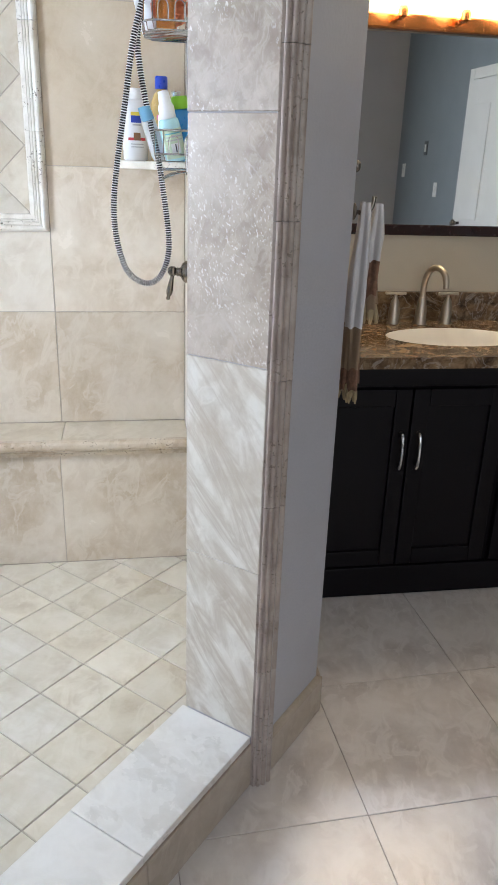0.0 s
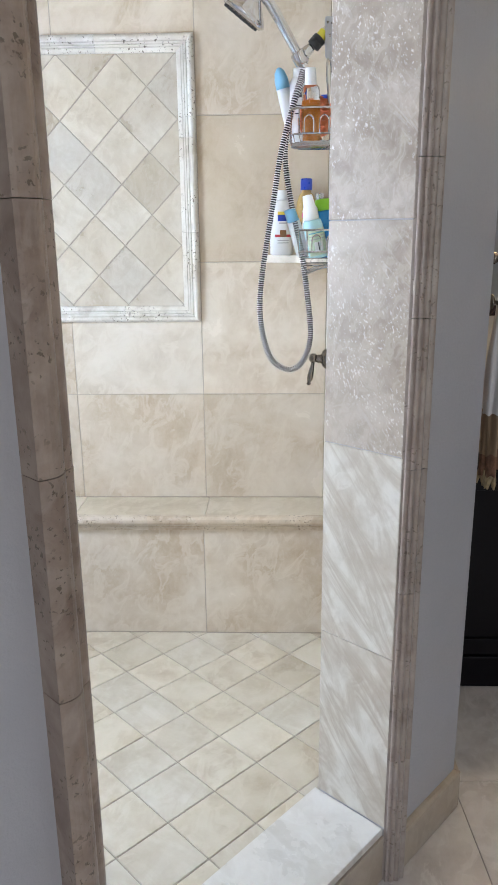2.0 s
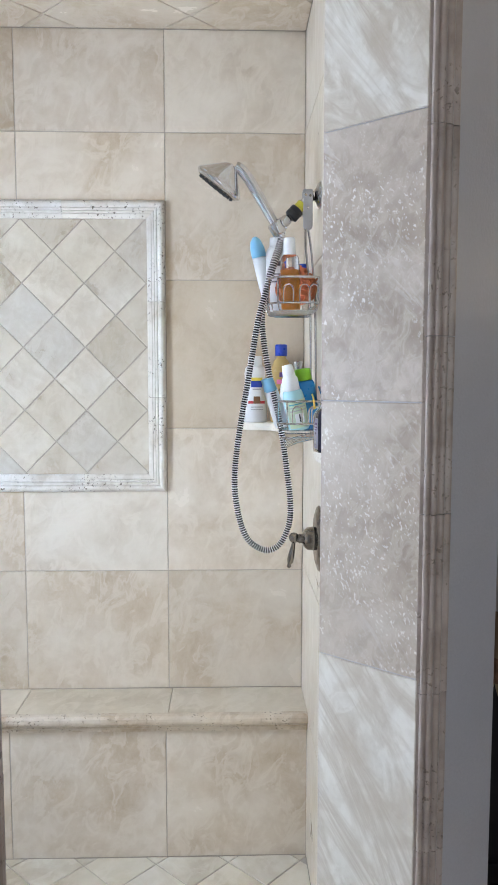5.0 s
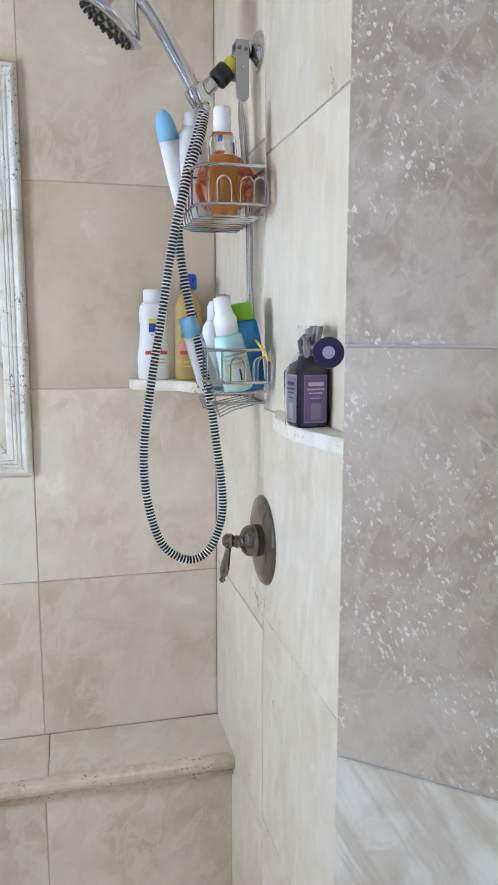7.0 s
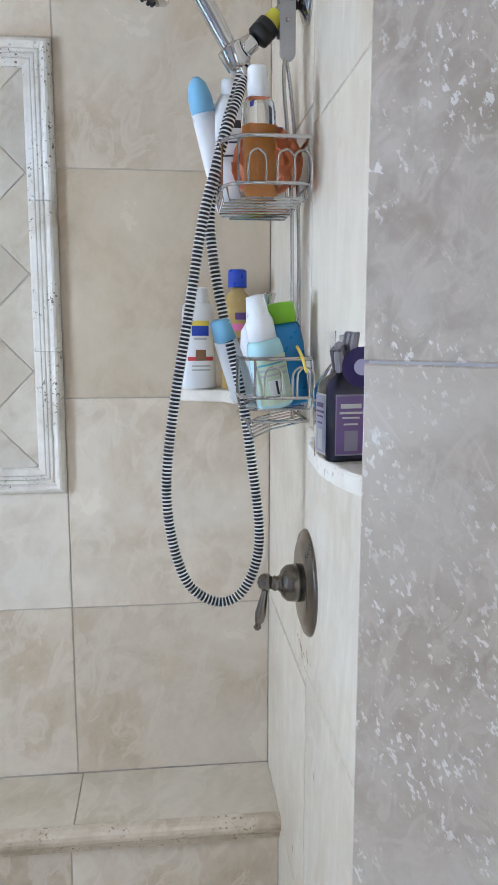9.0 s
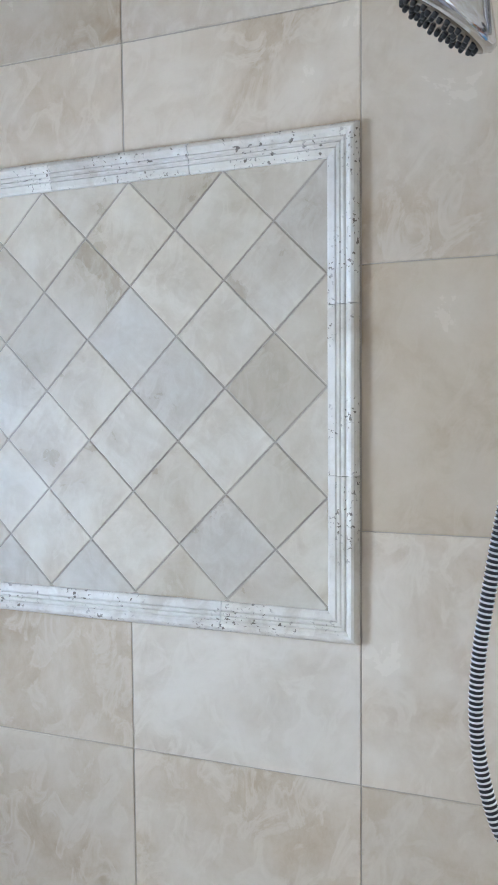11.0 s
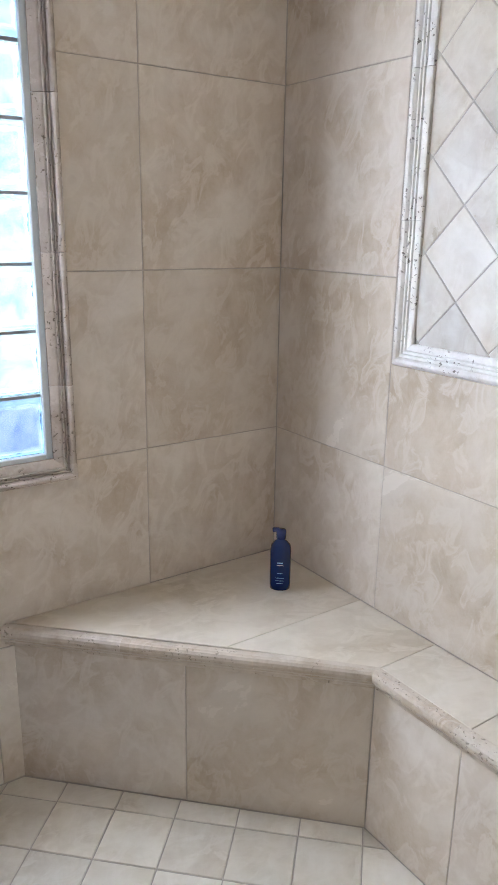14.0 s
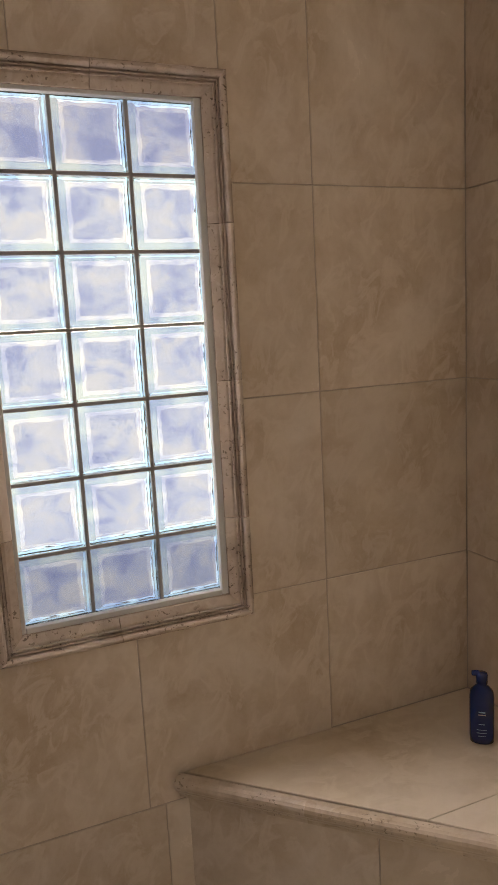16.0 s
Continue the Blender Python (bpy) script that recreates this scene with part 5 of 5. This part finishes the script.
part("lens", box(-0.7655, -0.5825, -0.6455, -0.4645, ZT - 0.009, ZT - 0.002, bevel=0.002), plain("pale_blue_lens", (0.42, 0.60, 0.66), 0.25, coat=0.3), cl_ob)

# ---- vanity corner ----
M_dark = plain("espresso_wood", (0.0035, 0.0022, 0.0035), 0.46, grain=0.4, grain_scale=90, wear=0.2)
M_dark.node_tree.nodes["Principled BSDF"].inputs["Specular IOR Level"].default_value = 0.22


def granite():
    m, nt, b = nodes_of("brown_granite")
    co = nt.nodes.new("ShaderNodeTexCoord").outputs["Object"]
    n1, n2, n3 = tex(nt, co, 9, 6, 0.65, 1.2), tex(nt, co, 40, 5, 0.7, 0.6), tex(nt, co, 5.5, 5, 0.6, 2.4)
    c = ramp(nt, n1, [(0.34, (0.030, 0.018, 0.010)), (0.50, (0.13, 0.078, 0.040)), (0.64, (0.27, 0.18, 0.10))])
    c = mixed(nt, calc(nt, "MULTIPLY", ramp(nt, n2, [(0.5, (0, 0, 0)), (0.72, (1, 1, 1))]), 0.5), c, (0.36, 0.27, 0.17))
    c = mixed(nt, ramp(nt, n3, [(0.475, (0, 0, 0)), (0.50, (0.38, 0.38, 0.38)), (0.525, (0, 0, 0))]), c, (0.52, 0.46, 0.40))
    nt.links.new(c, b.inputs["Base Color"])
    b.inputs["Roughness"].default_value = 0.10
    return m


M_granite = granite()
VX0, VX1, VYF, VYB = SX + 0.003, 1.78, -0.385, 0.167
vanity = empty("vanity_cabinet", "espresso wood vanity cabinet with panel doors", "cabinet", m=pose(1.0, -0.1, 0))
part("body", join_bm(box(VX0, VX1, VYF + 0.02, VYB, 0.092, 0.690, bevel=0.002), box(VX0, VX0 + 0.02, VYF + 0.02, VYB, 0.6905, 0.838), box(VX1 - 0.02, VX1, VYF + 0.02, VYB, 0.6905, 0.838), box(VX0 + 0.0205, VX1 - 0.0205, VYF + 0.02, VYF + 0.04, 0.6905, 0.838), box(VX0, VX1, VYF + 0.075, VYB, 0.002, 0.0915)), M_dark, vanity)
part("top_rail", box(VX0, VX1, VYF - 0.002, VYF + 0.0195, 0.775, 0.838, bevel=0.003), M_dark, vanity)
part("bottom_rail", box(VX0, VX1, VYF - 0.006, VYF + 0.0195, 0.004, 0.118, bevel=0.004), M_dark, vanity)
for x0, x1, hx in ((0.385, 0.7075, 0.682), (0.7135, 1.036, 0.742), (1.062, 1.385, 1.36), (1.391, 1.714, 1.417)):
    d = part("door", box(x0 + 0.054, x1 - 0.054, VYF + 0.005, VYF + 0.0193, 0.183, 0.709, bevel=0.003), M_dark, vanity)
    for name, q in (("stile", (x0, x0 + 0.055, 0.126, 0.766)), ("stile", (x1 - 0.055, x1, 0.126, 0.766)), ("rail", (x0 + 0.0553, x1 - 0.0553, 0.126, 0.184)), ("rail", (x0 + 0.0553, x1 - 0.0553, 0.708, 0.766))):
        part(name, box(q[0], q[1], VYF - 0.006, VYF + 0.0193, q[2], q[3], bevel=0.003), M_dark, d)
    part("handle", tube(spline([(hx, VYF - 0.006, 0.618), (hx, VYF - 0.022, 0.612), (hx, VYF - 0.030, 0.585), (hx, VYF - 0.032, 0.556), (hx, VYF - 0.030, 0.527), (hx, VYF - 0.022, 0.500), (hx, VYF - 0.006, 0.494)], 5), 0.0078, 10,
                        taper=lambda k: 1.35 - 0.62 * math.sin(k * math.pi) ** 0.6), M_chrome, d, "silver bow handle", smooth=True)


def top_with_sink():
    bm = bmesh.new()
    cx, cy, a, b, n = 0.945, -0.125, 0.250, 0.150, 48
    hole = [(cx + a * math.cos(2 * math.pi * i / n), cy + b * math.sin(2 * math.pi * i / n)) for i in range(n)]
    outer = []
    x0, x1, y0, y1 = VX0, VX1 + 0.02, VYF - 0.028, VYB
    for x, y in hole:
        dx, dy = x - cx, y - cy
        k = min(((x1 - cx) if dx > 0 else (cx - x0)) / max(abs(dx), 1e-6), ((y1 - cy) if dy > 0 else (cy - y0)) / max(abs(dy), 1e-6))
        outer.append((cx + dx * k, cy + dy * k))
    for corner in ((x0, y0), (x1, y0), (x1, y1), (x0, y1)):
        i = min(range(n), key=lambda q: (outer[q][0] - corner[0]) ** 2 + (outer[q][1] - corner[1]) ** 2)
        outer[i] = corner
    vs = {}
    for tag, pts, z in (("ot", outer, 0.877), ("ob", outer, 0.840), ("ht", hole, 0.877), ("hb", hole, 0.840)):
        vs[tag] = [bm.verts.new((x, y, z)) for x, y in pts]
    for i in range(n):
        j = (i + 1) % n
        bm.faces.new((vs["ot"][i], vs["ot"][j], vs["ht"][j], vs["ht"][i]))
        bm.faces.new((vs["ob"][i], vs["ob"][j], vs["hb"][j], vs["hb"][i]))
        bm.faces.new((vs["ot"][i], vs["ot"][j], vs["ob"][j], vs["ob"][i]))
        bm.faces.new((vs["ht"][i], vs["ht"][j], vs["hb"][j], vs["hb"][i]))
    return bm


counter = empty("countertop", "polished brown granite vanity top with backsplash", "worktop", m=pose(1.0, -0.1, 0.84))
part("slab", top_with_sink(), M_granite, counter)
part("backsplash", box(VX0, VX1, 0.147, 0.1668, 0.8772, 0.985, bevel=0.002), M_granite, counter)
sink = empty("sink", "white oval undermount sink", "sink", m=pose(0.945, -0.125, 0.83))
part("basin", lathe([(0.2565, 0.0), (0.2500, -0.004), (0.236, -0.035), (0.19, -0.085), (0.11, -0.122), (0.02, -0.132), (0.0, -0.132)], 44, pose(0.945, -0.125, 0.8735) @ Matrix.Diagonal((0.969, 0.581, 1, 1)), caps=False), plain("white_porcelain", (0.82, 0.80, 0.76), 0.12, coat=0.4), sink, smooth=True)
M_satin = plain("satin_nickel", (0.46, 0.41, 0.35), 0.42, 1.0)
faucet = empty("faucet", "satin nickel widespread faucet with a high arched spout", "faucet", m=pose(0.893, 0.075, 0.877))
part("spout_base", lathe([(0.026, 0.0), (0.026, 0.004), (0.022, 0.010), (0.021, 0.05), (0.016, 0.085), (0.012, 0.10), (0.0115, 0.104)], 24, pose(0.893, 0.075, 0.8772)), M_satin, faucet, smooth=True)
part("spout", tube(spline([(0.893, 0.075, 0.975), (0.894, 0.074, 1.030), (0.900, 0.060, 1.072), (0.913, 0.030, 1.092), (0.926, 0.000, 1.086), (0.934, -0.020, 1.060), (0.936, -0.026, 1.025)], 7), 0.0115, 14), M_satin, faucet, smooth=True)
for hx, sx in ((0.790, -1), (0.996, 1)):
    part("handle_base", lathe([(0.024, 0.0), (0.024, 0.004), (0.020, 0.010), (0.021, 0.045), (0.015, 0.085), (0.007, 0.10), (0.006, 0.112)], 22, pose(hx, 0.080, 0.8772)), M_satin, faucet, smooth=True)
    part("lever", box(hx - 0.040, hx + 0.040, 0.074, 0.086, 0.986, 0.996, bevel=0.003), M_satin, faucet)
M_mirror, mnt, mb = nodes_of("mirror_glass")
mb.inputs["Metallic"].default_value, mb.inputs["Roughness"].default_value = 1.0, 0.015
mb.inputs["Base Color"].default_value = (0.86, 0.89, 0.88, 1)
mirror = empty("mirror", "large wall mirror in a dark wood frame above the vanity", "mirror", m=pose(1.0, 0.16, 1.2))
MX0, MX1, MZ0, MZ1 = 0.345, 1.70, 1.192, 1.853
part("glass", box(MX0 + 0.03, MX1 - 0.03, 0.155, 0.162, MZ0 + 0.03, MZ1 - 0.004), M_mirror, mirror)
for q in ((MX0, MX1, MZ0, MZ0 + 0.038), (MX0, MX0 + 0.036, MZ0 + 0.0385, MZ1), (MX1 - 0.036, MX1, MZ0 + 0.0385, MZ1)):
    part("frame_side", box(q[0], q[1], 0.146, 0.1685, q[2], q[3], bevel=0.004), plain("mahogany_frame", (0.022, 0.008, 0.007), 0.25, wear=0.2), mirror)
vl = empty("vanity_light", "copper vanity light bar with frosted glass shades", "lamp", m=pose(0.9, 0.15, 1.87))
M_copper = plain("copper_bar", (0.46, 0.17, 0.055), 0.25, 1.0, wear=0.15)
part("bar", box(0.42, 1.55, 0.128, 0.1685, 1.855, 1.902, bevel=0.006), M_copper, vl)
M_shade, lnt, lb = nodes_of("lit_frosted_glass")
lb.inputs["Base Color"].default_value = (0.9, 0.88, 0.82, 1)
lb.inputs["Emission Color"].default_value, lb.inputs["Emission Strength"].default_value = (1.0, 0.82, 0.56, 1), 23.0
for k in range(5):
    x = 0.50 + 0.215 * k
    part("shade", lathe([(0.058, 0.0), (0.064, 0.004), (0.066, 0.05), (0.060, 0.10), (0.035, 0.13), (0.0, 0.135)], 24, pose(x, 0.075, 1.915)), M_shade, vl, "lit frosted glass shade", smooth=True)
    part("socket", join_bm(lathe([(0.016, 0), (0.016, 0.03)], 14, pose(x, 0.075, 1.884)), box(x - 0.010, x + 0.010, 0.075, 0.130, 1.878, 1.892, bevel=0.003)), M_copper, vl)

# towel on the side wall, wall knob
hook = empty("towel_hook", "small brushed metal towel hook on the grey wall", "hook", m=pose(SX, -0.86, 1.35))
part("rosette", lathe([(0.018, 0.0), (0.018, 0.004), (0.010, 0.008), (0.0, 0.008)], 18, ring_to((SX, -0.862, 1.335), (SX + 1, -0.862, 1.335))), M_nickel, hook, smooth=True)
part("prong", tube(spline([(SX + 0.004, -0.862, 1.335), (SX + 0.030, -0.862, 1.332), (SX + 0.044, -0.862, 1.345), (SX + 0.048, -0.862, 1.368)], 5), 0.005, 10), M_nickel, hook, smooth=True)


def towel(cx, cy, top, length, bands, thick, wide):
    """A cloth hung in folds from the hook, in bands of white and brown."""
    bm = bmesh.new()
    rows, cols = 48, 36
    grid = []
    for i in range(rows + 1):
        k = i / rows
        spread = wide * (0.45 + 0.55 * min(1.0, k * 2.2))
        row = []
        for j in range(cols + 1):
            a = 2 * math.pi * j / cols
            fold = 1 + 0.30 * math.sin(4 * a + 1.7 * k) + 0.16 * math.sin(7 * a - 3 * k + 1.0)
            x = cx + thick * math.cos(a) * fold * (0.55 + 0.6 * min(1, k * 3)) + 0.004 * math.sin(5 * k + 1)
            y = cy + spread * math.sin(a) * fold
            row.append(bm.verts.new((max(SX + 0.002, x), y, top - length * k + 0.012 * math.cos(a) * k + 0.004 * math.sin(6 * a) * k)))
        grid.append(row)
    for i in range(rows):
        for j in range(cols):
            f = bm.faces.new((grid[i][j], grid[i][j + 1], grid[i + 1][j + 1], grid[i + 1][j]))
            f.material_index = next(m for lim, m in bands if (i + 0.5) / rows <= lim)
    bmesh.ops.remove_doubles(bm, verts=bm.verts[:], dist=0.00005)
    return bm


def fringe(parent, cx, cy, z, wide, mat):
    for i in range(12):
        a = 2 * math.pi * i / 12
        x, y = cx + 0.014 * math.cos(a), cy + wide * math.sin(a)
        dx, dy = random.uniform(-0.006, 0.006), random.uniform(-0.006, 0.006)
        part("tassel", tube([(x, y, z + 0.012), (x + dx * 0.4, y + dy * 0.4, z - 0.006), (x + dx, y + dy, z - 0.020), (x + dx * 1.2, y + dy * 1.2, z - 0.034)], 0.0042, 7, taper=lambda k: 0.7 + 0.6 * math.sin(k * math.pi) if k < 0.9 else 0.5), mat, parent, "gold braided tassel")


CLOTH = [plain("white_terry", (0.70, 0.68, 0.68), 0.95, grain=0.4, grain_scale=500, bump=0.003), plain("embroidered_band", (0.23, 0.12, 0.075), 0.85, grain=1.0, grain_scale=110, bump=0.004, wear=0.6, wear_scale=70),
         plain("brown_satin", (0.25, 0.17, 0.105), 0.6, grain=0.3, grain_scale=300, bump=0.002)]
M_gold = plain("gold_thread", (0.36, 0.27, 0.15), 0.6, grain=0.6, grain_scale=300, bump=0.002, wear=0.3, wear_scale=60)
tw = tagged(part("hand_towel", towel(SX + 0.022, -0.872, 1.356, 0.425, ((0.64, 0), (0.88, 2), (1.0, 1)), 0.016, 0.042), CLOTH, smooth=True), "long white and brown hand towel with gold fringe on the hook", "towel", group="towels on the hook")
fringe(tw, SX + 0.022, -0.872, 0.928, 0.036, M_gold)
tw2 = tagged(part("hand_towel", towel(SX + 0.062, -0.845, 1.352, 0.235, ((0.52, 0), (0.86, 1), (1.0, 2)), 0.015, 0.034), CLOTH, smooth=True), "short white towel with red-brown embroidered band over another towel", "towel", group="towels on the hook")
fringe(tw2, SX + 0.062, -0.845, 1.114, 0.030, M_gold)
kn = empty("wall_knob", "small round metal knob on the grey wall", "knob", m=pose(SX, -0.80, 1.43))
part("knob", lathe([(0.006, 0.0), (0.006, 0.010), (0.012, 0.014), (0.014, 0.020), (0.010, 0.026), (0.0, 0.027)], 18, ring_to((SX, -0.80, 1.430), (SX + 1, -0.80, 1.430))), M_nickel, kn, smooth=True)

# what the mirror shows of the far side of the room
door = empty("door_1", "white painted panel door in the far wall", "door", kind="structure", m=pose(2.39, -2.46, 0))
M_door = plain("white_door_paint", (0.70, 0.70, 0.69), 0.4, wear=0.03)
part("leaf", box(2.365, 2.397, -2.87, -2.05, 0.012, 2.03, bevel=0.004), M_door, door)
for z0, z1 in ((0.22, 0.92), (1.06, 1.86)):
    for y0, y1 in ((-2.76, -2.51), (-2.41, -2.16)):
        part("panel", box(2.358, 2.3648, y0, y1, z0, z1, bevel=0.003), M_door, door)
part("door_handle", lathe([(0.012, 0), (0.012, 0.03), (0.026, 0.04), (0.028, 0.052), (0.018, 0.064), (0, 0.066)], 18, ring_to((2.364, -2.80, 1.02), (1.3, -2.80, 1.02))), M_nickel, door, smooth=True)
for q in ((-2.955, -2.875, 0.0, 2.11), (-2.045, -1.965, 0.0, 2.11), (-2.8745, -2.0455, 2.035, 2.11)):
    part("casing", box(2.38, 2.3985, *q, bevel=0.004), M_door, door)
for sy, sz, lab in ((-3.72, 1.57, "dark"), (-4.22, 1.38, "white"), (-3.42, 1.24, "white")):
    sw = empty("light_switch", f"{lab} plastic wall switch plate on the grey wall", "switch", m=pose(2.4, sy, sz), group="wall switches")
    part("plate", box(2.392, 2.3985, sy - 0.036, sy + 0.036, sz - 0.058, sz + 0.058, bevel=0.003), plain("switch_" + lab, (0.05, 0.06, 0.07) if lab == "dark" else (0.75, 0.76, 0.76), 0.35), sw)
    part("rocker", box(2.387, 2.3918, sy - 0.015, sy + 0.015, sz - 0.03, sz + 0.03, bevel=0.002), M_door, sw)
